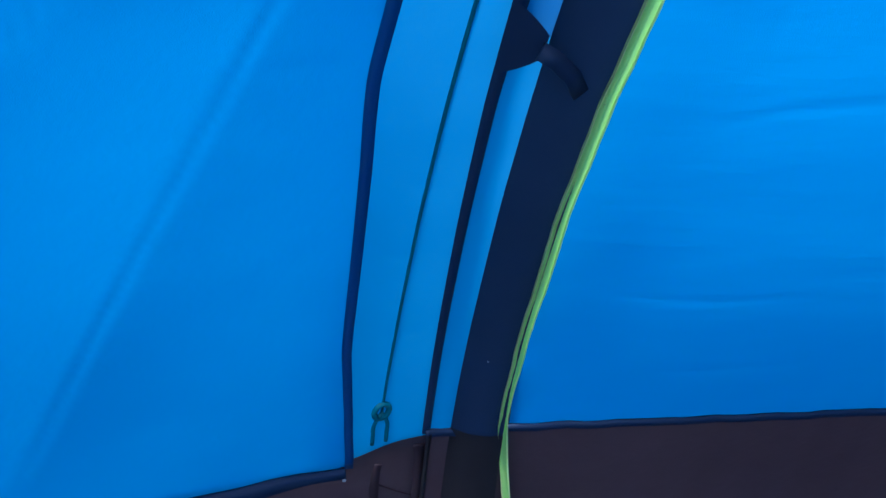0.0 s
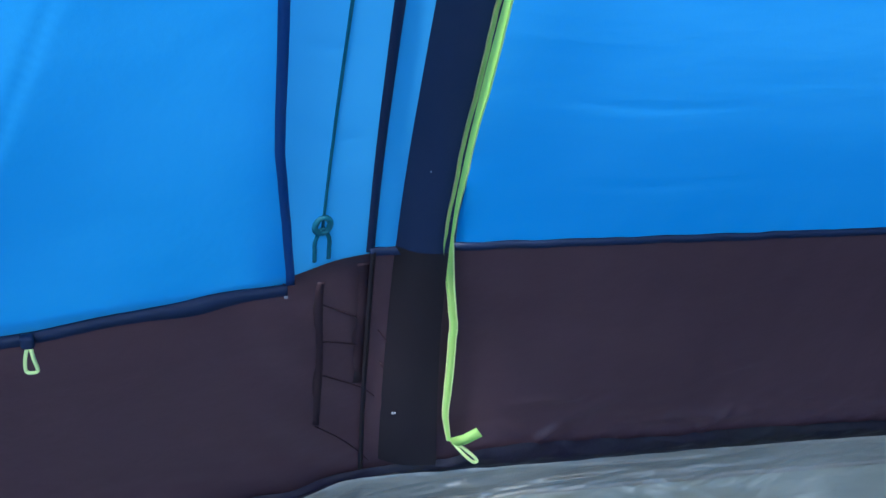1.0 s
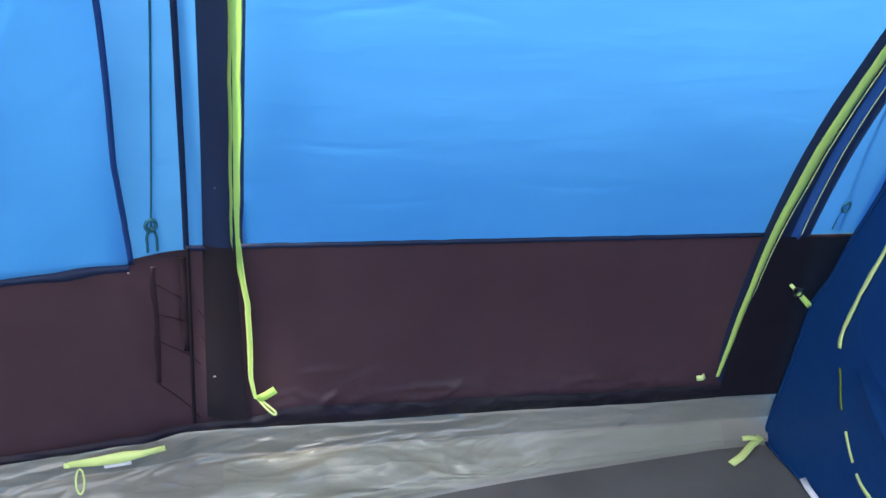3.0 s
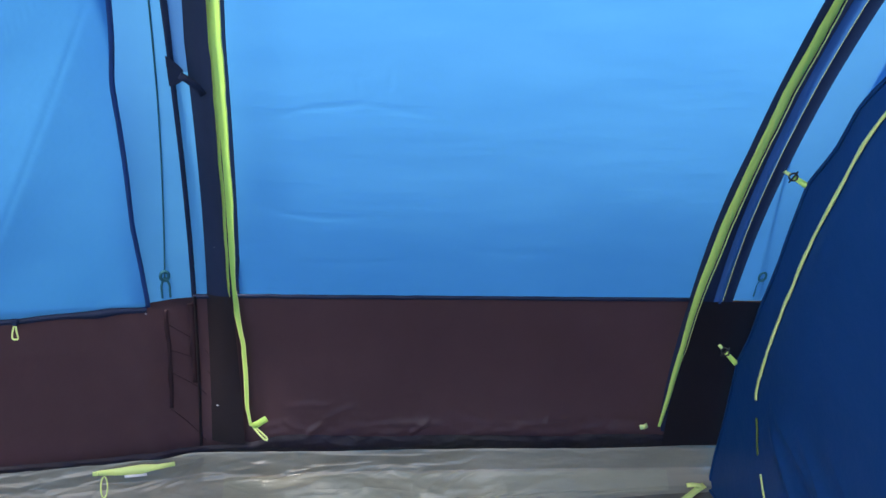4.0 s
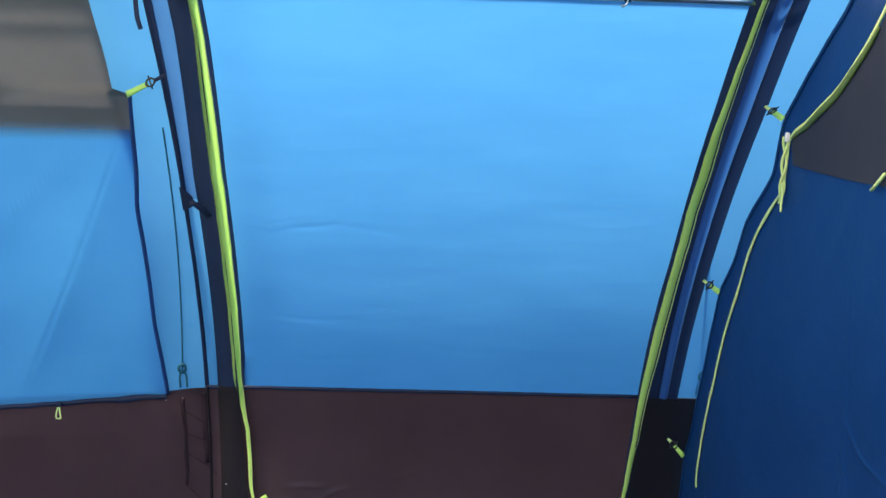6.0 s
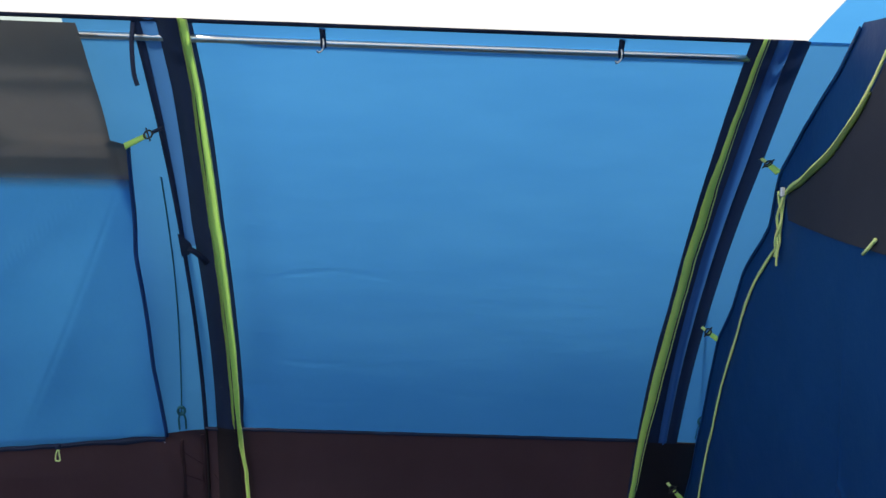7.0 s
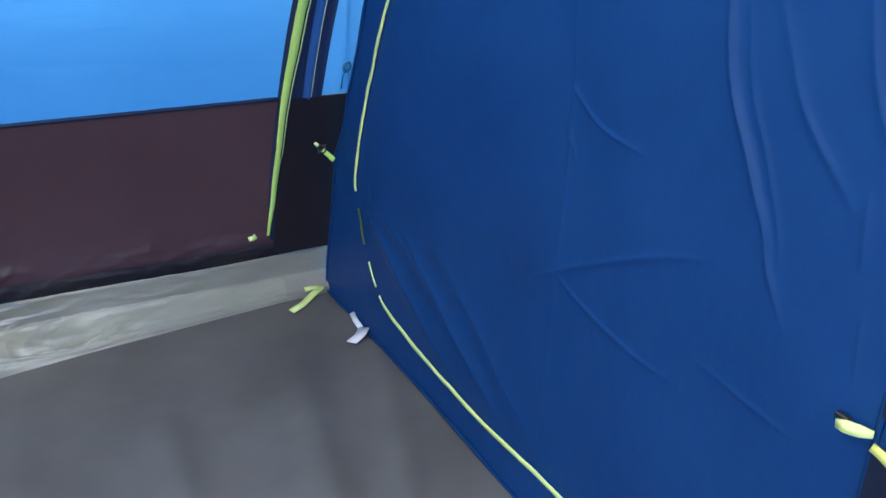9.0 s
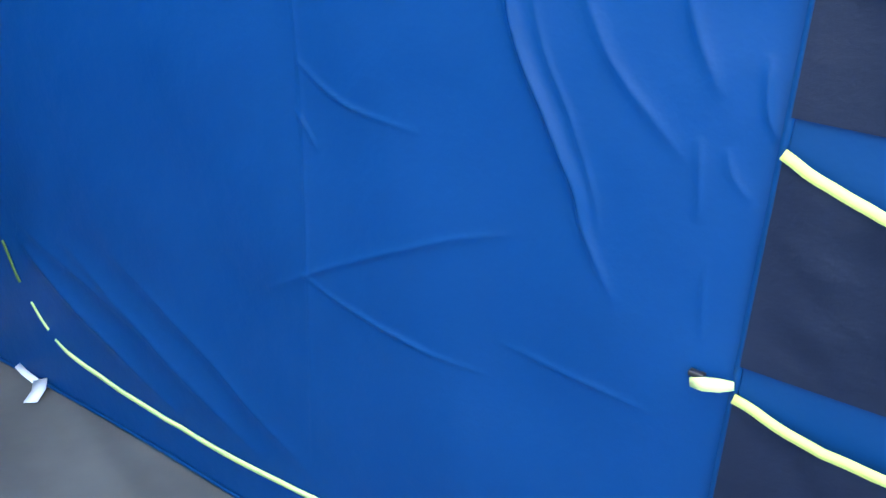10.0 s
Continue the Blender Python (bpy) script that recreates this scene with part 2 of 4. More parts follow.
def relief(lines, boxes, y, z, sharp=False):
    """How far slender folds stand out of a cloth at a place on it."""
    d = 0.0
    for (ln, h, w), (ya, yb, za, zb) in zip(lines, boxes):
        if not (ya < y < yb and za < z < zb):
            continue
        best, where, n = 1e9, 0.0, len(ln) - 1
        for j in range(n):
            (py, pz), (qy, qz) = ln[j], ln[j + 1]
            vy, vz = qy - py, qz - pz
            k = min(1.0, max(0.0, ((y - py) * vy + (z - pz) * vz) / (vy * vy + vz * vz + 1e-12)))
            q = (y - py - k * vy) ** 2 + (z - pz - k * vz) ** 2
            if q < best:
                best, where = q, (j + k) / n
        across = math.exp(-math.sqrt(best + 0.04 * w * w) / (0.75 * w)) * 1.25 if sharp else math.exp(-best / (0.5 * w * w)) * 0.9
        d += h * math.sin(math.pi * min(1, max(0, where))) ** 0.7 * across
    return d


def fold_lines(folds):
    lines = [([(q.x, q.y) for q in smooth_line([(y, z, 0) for y, z in pts], 6)], h, w) for pts, h, w in folds]
    return lines, [(min(y for y, z in ln) - 3 * w, max(y for y, z in ln) + 3 * w, min(z for y, z in ln) - 3 * w, max(z for y, z in ln) + 3 * w) for ln, h, w in lines]


# ---------- the tent's shape ----------
WALL_LINES, WALL_BOXES = fold_lines((
    (((0.10, 1.165), (0.18, 1.19), (0.27, 1.20), (0.34, 1.225)), 0.004, 0.010), (((0.275, 1.28), (0.285, 1.25), (0.29, 1.225)), 0.004, 0.008),
    (((0.36, 1.30), (0.357, 1.265), (0.36, 1.235)), 0.004, 0.008), (((0.30, 1.20), (0.40, 1.19), (0.50, 1.16)), 0.003, 0.010),
    (((0.42, 1.17), (0.45, 1.14), (0.455, 1.10)), 0.003, 0.008), (((0.08, 0.90), (0.2, 0.885), (0.34, 0.89)), 0.0025, 0.010),
    (((0.10, 0.755), (0.24, 0.745), (0.40, 0.752)), 0.0025, 0.010), (((0.85, 0.98), (0.862, 0.965)), 0.003, 0.007), (((0.78, 0.765), (0.80, 0.755), (0.82, 0.757)), 0.003, 0.007),
    (((0.98, 0.76), (0.99, 0.745), (1.01, 0.735)), 0.003, 0.007), (((0.55, 0.80), (0.72, 0.785), (0.90, 0.79)), 0.002, 0.012), (((0.03, 1.40), (0.10, 1.33), (0.12, 1.25)), 0.003, 0.012),
    (((-0.20, 1.10), (-0.175, 1.085), (-0.15, 1.08)), 0.003, 0.008), (((-0.225, 1.0), (-0.19, 0.985), (-0.14, 0.99)), 0.003, 0.008), (((-0.21, 0.86), (-0.18, 0.85), (-0.14, 0.852)), 0.003, 0.008),
    (((-0.235, 1.22), (-0.222, 1.18), (-0.205, 1.16)), 0.003, 0.007)))

FOOT, SKIRT, TOP = 0.15, 0.64, 1.85   # heights of the skirt's foot, its upper seam, and the wall's upper edge
MID, RIDGE = -2.10, 2.12              # the ridge line
INNER = 1.41                          # the plane of the bedroom's front


def wall_y(z):
    return 0.065 - 0.30 * max(z - 0.2, 0.0) ** 2


def turn_in(x, z):
    """The front part of the wall leans in a little towards the door."""
    near, far = min(max((-0.12 - x) / 0.12, 0), 1), min(max(-0.24 - x, 0), 0.7)
    high = min(max((z - 0.65) / 0.65, 0), 1)
    fade = min(max((x + 2.6) / 1.4, 0), 1) * (1 - high * high * (3 - 2 * high))
    low = 0.7 + 0.3 * min(max((z - 0.2) / 0.3, 0), 1)
    return -(0.050 * near + 0.20 * far) * low * fade


def cross_y(z):
    return 2 * MID - wall_y(z)


def roof_z(y):
    k = (y - MID) / (wall_y(TOP) - MID)
    return RIDGE - (RIDGE - TOP) * abs(k) ** 2.0


def ripple(x, z):
    pucker = 0.004 * nz(x * 22, 4, 1) * math.exp(-max(z - SKIRT, 0) / 0.05)
    return 0.003 * nz(x * 1.3, 3, z * 3.2) + 0.0010 * nz(x * 6, 9, z * 12) + pucker - 0.30 * relief(WALL_LINES, WALL_BOXES, x, z)


# ground outside and the groundsheet
solo("ground", grid(lambda u, v: (u, v, -0.03 + 0.01 * nz(u * 0.05, v * 0.05, 1)), [-900, -90, -12, -4, 4, 12, 90, 900], [-900, -90, -12, -4, 4, 12, 90, 900]),
     M_GRASS, "green grass under and around the tent", "ground", kind="structure")


def floor_z(x, y):
    soft = 0.016 * nz(x * 1.4, y * 1.1, 5) + 0.007 * nz(x * 5, y * 2.5, 2)
    ridge = 0.0
    for x0, slope, h, w in ((1.02, 0.25, 0.010, 0.06), (0.72, 0.12, 0.008, 0.05), (0.40, 0.05, 0.009, 0.07), (1.20, 0.38, 0.006, 0.04), (0.05, -0.1, 0.007, 0.06)):
        ridge += 2.6 * h * math.exp(-((x - x0 - slope * (y + 0.9)) / w) ** 2)
    ridge *= max(0, min(1, (-0.25 - y) * 2.5))
    return max(0.0, 0.004 + (soft + ridge) * min(1, max(0, (-0.1 - y) * 6)))


floor = solo("floor", grid(lambda x, y: (x, y, floor_z(x, y)), [-2.6, -2.0, -1.5, *steps(-1.2, 1.46, 130), 2.0, 2.8, 3.6], [-4.32, -4.0, -3.2, -2.4, *steps(-2.0, 0.04, 70)]),
             M_SHEET, "dark grey plastic groundsheet, slightly creased", "floor", kind="structure")


def tub(x, s):
    """The groundsheet's raised edge: from the flat floor (s = 0) over a slack fold up to the skirt (s = 1)."""
    lip = mixed(((-0.5, -0.12), (0.3, -0.11), (0.67, -0.05), (1.25, 0.015), (1.4, 0.02)), x)
    y = mixed(((0, lip), (0.30, 0.6 * lip + 0.012), (0.42, 0.045), (0.50, 0.066), (0.72, 0.053), (0.82, 0.075), (1, 0.09)), s)
    z = mixed(((0, 0.002), (0.30, 0.026), (0.42, 0.052), (0.50, 0.066), (0.72, 0.140), (0.82, 0.17), (1, 0.20)), s)
    k = math.sin(math.pi * min(max(s, 0), 1)) ** 1.3 * (1 if s < 0.6 else max(0, 1 - (s - 0.6) / 0.25))
    warp = nz(x * 2.2, s * 3, 9)
    rough = 0.30 + 0.70 * max(math.exp(-((x - 0.62) / 0.25) ** 2 - ((s - 0.28) / 0.18) ** 2), 0.8 * math.exp(-((x + 0.5) / 0.35) ** 2))
    w = 0.45 * nz(x * 1.3 + 4, s * 2.5, 1)
    for fx, fs, tilt, h in ((1.8, 4.5, 2.0, 0.75), (3.6, 6.5, -4.5, 0.50), (7.0, 9.0, 6.0, 0.44 * rough + 0.08), (15.0, 13.0, -11.0, 0.40 * rough)):
        w += h * (0.45 - 1.5 * abs(nz(x * fx + tilt * s, s * fs + 1.3 * warp, fx)))
    calm = 0.55 + 0.45 * math.tanh((0.95 - x) * 4)
    return (x, y - 0.019 * w * k * calm + turn_in(x, z), max(0.002, z + 0.022 * (w - 0.1) * k * calm))


solo("floor_edge", grid(tub, [-2.6, -2.2, -1.9, *steps(-1.4, 1.44, 600), 2.2, 3.6], steps(0, 1, 90)), M_TUB,
     "pale grey creased raised edge of the groundsheet", "floor edge", kind="structure")


# paler panel sewn over the lower slope of the edge
def panel(x, k):
    p = Vector(tub(x, 0.10 + 0.37 * k))
    return p + Vector((0, -0.002, 0.004))


solo("floor_edge_panel", grid(panel, steps(-0.06, 1.27, 300), steps(0, 1, 36)), M_PANEL, "pale greenish creased panel along the groundsheet edge", "floor edge", kind="structure")


# side wall between the poles: blue cloth over a brown skirt
def wall_at(x, z, off=0.0):
    return Vector((x, wall_y(z) - off + turn_in(x, z) + ripple(x, z), z))


def left_line(z):
    return mixed(((0.2, 0.03), (0.5, 0.01), (0.64, -0.002), (0.75, -0.006), (1.34, -0.005), (1.7, 0.010)), z)


def lean(a, b):
    """x of a line of the right sleeve, given at the heights 0.84 and 1.38."""
    def at(z):
        k = (min(max(z, 0.60), 1.55) - 0.84) / 0.54
        return a + (b - a) * k - 0.07 * max(0, 0.60 - z)
    return at


def RE(z):
    return mixed(((0.2, 1.225), (0.66, 1.249), (0.82, 1.255), (0.92, 1.260), (1.01, 1.264), (1.11, 1.271), (1.28, 1.274), (1.58, 1.276), (1.85, 1.274)), z)


def set_back(x, z):
    """Beside the left pole the wall cloth lies a little further out than the sleeve."""
    return 0.018 * math.exp(-(x / 0.09) ** 2) * min(max((z - 0.65) / 0.15, 0), 1)


def blue_wall(k, z):
    x = left_line(z) - 0.006 + (RE(z) + 0.012 - left_line(z) + 0.006) * k
    return wall_at(x, z) + Vector((0, set_back(x, z), 0))


solo("wall_north", grid(blue_wall, steps(0, 1, 210), steps(SKIRT, TOP, 190)), M_BLUE,
     "bright blue translucent tent wall lit by daylight", "wall", kind="structure")
solo("wall_north_front", grid(lambda x, z: wall_at(x, z, -0.002), steps(-0.28, -0.12, 30), steps(SKIRT - 0.02, TOP, 190)), M_PALE,
     "pale blue translucent tent wall strip beside the pole", "wall", kind="structure")
solo("wall_bedroom", grid(lambda x, z: wall_at(x, z), [1.50, 2.4, 3.6], steps(SKIRT, TOP, 30)), M_BLUE, "blue tent wall behind the bedroom", "wall", kind="structure")


SKIRT_LINES, SKIRT_BOXES = fold_lines((
    (((0.47, 0.195), (0.482, 0.203), (0.507, 0.223), (0.535, 0.248)), 0.012, 0.010), (((0.175, 0.195), (0.201, 0.221), (0.225, 0.237)), 0.011, 0.010),
    (((0.105, 0.247), (0.138, 0.222), (0.175, 0.212)), 0.009, 0.009), (((0.876, 0.222), (0.882, 0.238), (0.889, 0.254)), 0.008, 0.008),
    (((0.105, 0.286), (0.178, 0.293), (0.228, 0.292), (0.255, 0.303)), 0.006, 0.012), (((0.215, 0.243), (0.27, 0.272), (0.325, 0.292)), 0.007, 0.012),
    (((0.46, 0.32), (0.51, 0.342), (0.56, 0.356)), 0.005, 0.014), (((0.30, 0.222), (0.45, 0.230), (0.62, 0.226)), 0.010, 0.012), (((0.62, 0.236), (0.80, 0.226), (0.98, 0.230)), 0.007, 0.010)))


def skirt_at(x, z):
    k = math.exp(-((z - 0.21) / 0.055) ** 2) * (0.25 + 0.75 * min(1, max(0, (x + 0.1) * 6)))
    crease = 0.014 * abs(nz(x * 5 + z * 9, 2, z * 13)) + 0.006 * abs(nz(x * 13 - z * 20, 4, z * 26)) + 0.0025 * nz(x * 30, 4, z * 40)
    foot = 0.008 * nz(x * 2.5, 1, 1) if z < FOOT + 0.01 else 0.0
    drag = 0.0
    if x < -0.05:
        drag = 0.004 * math.sin((x * 1.2 + z) * 40) * math.exp(-((x + 0.18) / 0.1) ** 2)
    return Vector((x, wall_y(z) + turn_in(x, z) + 0.4 * ripple(x, z) - crease * k - drag - 0.006 - 0.7 * relief(SKIRT_LINES, SKIRT_BOXES, x, z), z + foot + 0.015 * max(min(x + 0.05, 0), -0.7) * max(0, 1 - (z - FOOT) / 0.25)))


solo("wall_skirt", grid(skirt_at, [-2.6, -2.0, *steps(-1.5, 0.0, 110), *steps(0.006, 1.1, 190), *steps(1.115, 1.6, 34), 2.4, 3.6], steps(FOOT, SKIRT, 72)), M_SKIRT,
     "dark brown weatherproof skirt along the tent wall's foot", "skirt", kind="structure")
# dark hem where skirt and groundsheet meet, and the seam over the skirt
def hem_at(x, k):
    high = mixed(((-0.4, 0.022), (-0.1, 0.026), (0.02, 0.034), (0.1, 0.052), (0.8, 0.046), (1.3, 0.044)), x) + 0.007 * nz(x * 4, 1, 4)
    p = skirt_at(x, FOOT + high * k)
    rough = 0.008 * abs(nz(x * 9, k * 2, 6)) + 0.003 * nz(x * 31, k * 4, 3)
    return p + Vector((0, -0.006 - (0.006 + max(rough, 0)) * math.sin(math.pi * k), -0.004))


solo("trim_skirt_foot", grid(hem_at, steps(-1.4, 1.44, 260), steps(0, 1, 8)), M_HEM, "black crumpled hem at the foot of the brown skirt", "hem", kind="structure")
solo("trim_skirt_seam", band([wall_at(x, SKIRT + 0.002, 0.006) for x in steps(-0.020, 1.25, 52)], 0.011, (0, -1, 0.2), 0.003), M_SLEEVE,
     "dark blue seam between blue wall and brown skirt", "seam", kind="structure")
# added band that covers a gap where outside light leaked in
solo("trim_skirt_seam", band([wall_at(x, SKIRT + 0.002, 0.010) for x in steps(-0.128, -0.07, 10)], 0.012, (0, -1, 0.2), 0.003), M_SLEEVE,
     "short dark band added over the gap between rib and sleeve", "seam", kind="structure")
solo("trim_roof_seam", band([wall_at(x, TOP, 0.004) for x in steps(-1.5, 1.40, 60)], 0.014, (0, -1, -0.3), 0.003), M_SLEEVE,
     "dark seam between blue wall and white roof", "seam", kind="structure")

# the rest of the shell
YS = [wall_y(TOP) + (cross_y(TOP) - wall_y(TOP)) * k / 24 for k in range(25)]
solo("ceiling", grid(lambda x, y: (x, y, roof_z(y)), steps(-2.6, 1.40, 12), YS), M_ROOF, "white translucent tent roof glowing with daylight", "roof", kind="structure")
solo("ceiling_bedroom", grid(lambda x, y: (x, y, roof_z(y)), [1.402, 2.0, 2.8, 3.6], YS), M_BLUE, "blue tent roof over the bedroom", "roof", kind="structure")
solo("wall_south", grid(lambda x, z: (x, cross_y(z), z), steps(-2.6, 3.6, 14), steps(0.0, TOP, 14)), M_BLUE, "blue tent wall across the living area", "wall", kind="structure")


def end_wall(x, name):
    def at(u, v):
        y = wall_y(0) + (cross_y(0) - wall_y(0)) * u
        inside = wall_y(TOP) >= y >= cross_y(TOP)
        top = roof_z(y) if inside else 0.2 + math.sqrt(max((0.065 - (y if y > MID else 2 * MID - y)) / 0.30, 0))
        return (x, y, top * v)
    solo(name, grid(at, steps(0, 1, 40), steps(0, 1, 8)), M_BLUE, "blue end wall of the tent", "wall", kind="structure")


# west end, out of view: the gap is added to let daylight in
for name, y0, y1, z0, z1 in (("wall_west_side", 0.06, -0.75, 0, 1), ("wall_west_far", -3.45, -4.26, 0, 1), ("wall_west_top", -0.75, -3.45, 0.93, 1)):
    def west(u, v, y0=y0, y1=y1, z0=z0):
        y = y0 + (y1 - y0) * u
        inside = wall_y(TOP) >= y >= cross_y(TOP)
        top = roof_z(y) if inside else 0.2 + math.sqrt(max((0.065 - (y if y > MID else 2 * MID - y)) / 0.30, 0))
        return (-2.6, y, top * (z0 + (1 - z0) * v))
    solo(name, grid(west, steps(0, 1, 16), steps(0, 1, 6)), M_BLUE, "blue tent end wall, out of view, beside an opening added for light", "wall", kind="structure")
end_wall(3.6, "wall_east")


# ---------- pole sleeves with their lime zips ----------
def wall_strip(xa, xb, z0, z1, off, bulge=0.0, nz_=50, nx=4, rise=0.0):
    def at(z, k):
        a, b = xa(z), xb(z)
        return wall_at(a + (b - a) * k, z, off + bulge * math.sin(math.pi * k) + rise * k)
    return grid(at, steps(z0, z1, nz_), steps(0, 1, nx))


def zip_tape(table, name, parent, material, off, label="", stand=0.0):
    """A tape down the wall. table: rows of height, left edge, right edge. stand: how far its left edge stands out."""
    xa, xb = [(r[0], r[1]) for r in table], [(r[0], r[2]) for r in table]
    bm = bmesh.new()
    zs = steps(table[0][0], table[-1][0], 90)
    rows = []
    for z in zs:
        a, b = mixed(xa, z), mixed(xb, z)
        wob = 0.0022 * nz(z * 9, a * 3, 2) + 0.0012 * nz(z * 31, 5, 1)
        out = stand * min(1, max(0, (z - 0.54) * 7))
        low = max(0.0, 0.033 - off) * min(1, max(0, (0.64 - z) / 0.10))
        rows.append([bm.verts.new(wall_at(x + wob, z, o + low)) for x, o in ((a, off - 0.002 + out), (a, off + out), ((a + b) / 2, off + 0.001 + out / 2), (b, off), (b, off - 0.002))])
    for r, s in zip(rows, rows[1:]):
        for k in range(4):
            bm.faces.new((r[k], r[k + 1], s[k + 1], s[k]))
    return part(name, bm, material, parent, label)


LEFT_ZIP = ((0.240, 0.015, 0.021), (0.30, 0.003, 0.012), (0.36, 0.0, 0.011), (0.43, -0.002, 0.009), (0.50, -0.005, 0.006), (0.56, -0.015, -0.004), (0.60, -0.023, -0.009), (0.67, -0.034, -0.016), (0.75, -0.036, -0.015), (0.92, -0.037, -0.013),
            (1.10, -0.037, -0.013), (1.34, -0.036, -0.011), (1.55, -0.027, -0.004), (1.69, -0.014, 0.002), (1.85, -0.010, 0.004))
def sleeve_left(z):
    return mixed(((0.64, -0.094), (0.9, -0.092), (1.34, -0.092), (1.7, -0.068)), z)


def sleeve_right(z):
    return mixed(((0.2, 0.0), (0.5, -0.018), (0.75, -0.028), (1.34, -0.031), (1.7, -0.008)), z)


left = thing("pole_sleeve", (-0.06, 0.05, 0.15), "dark blue pole sleeve with lime green tape on the wall", "pole sleeve", "pole sleeves")
part("rib", wall_strip(lambda z: mixed(((1.2, -0.133), (1.8, -0.124)), z), lambda z: mixed(((1.2, -0.120), (1.8, -0.102)), z), SKIRT, TOP, 0.003, 0.004), M_SLEEVE, left, "dark blue seam rib")
part("skirt_rib", wall_strip(lambda z: -0.128, lambda z: -0.120, 0.17, SKIRT + 0.004, 0.014, 0.004), M_FOOT, left, "dark seam rib over the skirt")
# one strip; above 1.27 its dimmer look is put into the colour
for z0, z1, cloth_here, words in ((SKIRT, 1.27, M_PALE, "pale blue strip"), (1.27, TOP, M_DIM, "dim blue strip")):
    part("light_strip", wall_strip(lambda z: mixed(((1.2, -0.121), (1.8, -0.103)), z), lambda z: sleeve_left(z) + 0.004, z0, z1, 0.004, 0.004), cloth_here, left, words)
part("sleeve", wall_strip(sleeve_left, sleeve_right, SKIRT, TOP, 0.004, 0.010, nx=8, rise=0.026), M_SLEEVE, left)
part("sleeve_foot", wall_strip(sleeve_left, sleeve_right, 0.182, SKIRT + 0.010, 0.008, 0.008, nx=8, rise=0.024), M_FOOT, left, "dark brown sheer foot of the sleeve")
part("edge_tape", wall_strip(lambda z: mixed([(r[0], r[2] - 0.001) for r in LEFT_ZIP], z), left_line, 0.2, TOP, 0.004, 0.0, rise=-0.016), M_SLEEVE, left)
left_tape = zip_tape(LEFT_ZIP, "zip_tape", left, M_LIME, 0.010, "lime green zip tape", 0.027)
for k in (0.03, 0.97):
    zip_tape([(z, a + k * (b - a) - 0.0012, a + k * (b - a) + 0.0012) for z, a, b in LEFT_ZIP], "zip_edge", left_tape, M_LIME_LIGHT, 0.013, "pale lime edge", 0.027 * (1 - k))

right = thing("pole_sleeve", (1.31, 0.05, 0.15), "dark blue pole sleeve with lime tape beside the bedroom", "pole sleeve", "pole sleeves")


part("edge_tape", wall_strip(RE, lambda z: RE(z) + 0.020, 0.2, TOP, 0.005, 0.0, rise=0.016), M_SLEEVE, right)
part("sleeve", wall_strip(lambda z: RE(z) + 0.018, lean(1.320, 1.330), 0.16, TOP, 0.020, 0.006, nx=8), M_SLEEVE, right)
part("light_strip", wall_strip(lean(1.317, 1.326), lean(1.346, 1.360), SKIRT, TOP, 0.020, 0.014, nx=8), M_SLEEVE_BLUE, right, "blue strip in the sleeve")
part("rib", wall_strip(lean(1.344, 1.358), lean(1.384, 1.402), 0.16, TOP, 0.026, 0.006, nx=6, rise=-0.016), M_SLEEVE, right, "dark blue seam rib")
part("side_strip", wall_strip(lean(1.380, 1.398), lean(1.53, 1.53), SKIRT, TOP, 0.005), M_PALE, right, "pale blue wall strip beside the bedroom")
part("skirt_cover", wall_strip(lambda z: RE(z) + 0.014, lean(1.60, 1.60), 0.16, SKIRT + 0.006, 0.030, 0.004, nx=8), M_FOOT, right, "dark sheer lower cover of the sleeve")
RIGHT_ZIP = ((0.225, 1.216, 1.224), (0.325, 1.228, 1.242), (0.47, 1.240, 1.259), (0.66, 1.248, 1.274), (0.82, 1.258, 1.290), (0.92, 1.264, 1.296), (1.02, 1.271, 1.301), (1.11, 1.275, 1.304), (1.28, 1.277, 1.308), (1.44, 1.280, 1.310), (1.58, 1.286, 1.306), (1.85, 1.292, 1.305))
right_tape = zip_tape(RIGHT_ZIP, "zip_tape", right, M_LIME, 0.034, "lime green zip tape")
zip_tape([(z, b - 0.0025, b + 0.0005) for z, a, b in RIGHT_ZIP if z > 0.4], "zip_edge", right_tape, M_LIME_LIGHT, 0.037, "pale lime edge cord")
zip_tape([(z, a + 0.82 * (b - a) - 0.0015, a + 0.82 * (b - a) + 0.0015) for z, a, b in RIGHT_ZIP if z > 0.4], "zip_coil", right_tape, M_SLEEVE, 0.0375, "dark zip coil")

# dark toggle strap on the left sleeve
knob = thing("toggle_strap", wall_at(-0.1, 1.26, 0.03), "dark cloth toggle strap tied to the pole sleeve", "strap")
part("flap", grid(lambda u, v: wall_at(-0.134 + 0.036 * u, 1.265 + (0.045 - 0.030 * u ** 1.5) * (v - 0.5) * 1.6 + 0.006 * (1 - u), 0.012 + 0.010 * u), steps(0, 1, 8), steps(0, 1, 8)), M_SLEEVE, knob)
part("strap", band([wall_at(x, z, 0.034) for x, z in ((-0.105, 1.265), (-0.09, 1.256), (-0.07, 1.238), (-0.058, 1.220))], 0.016, (0, -1, 0.2), 0.003), M_SLEEVE, knob)

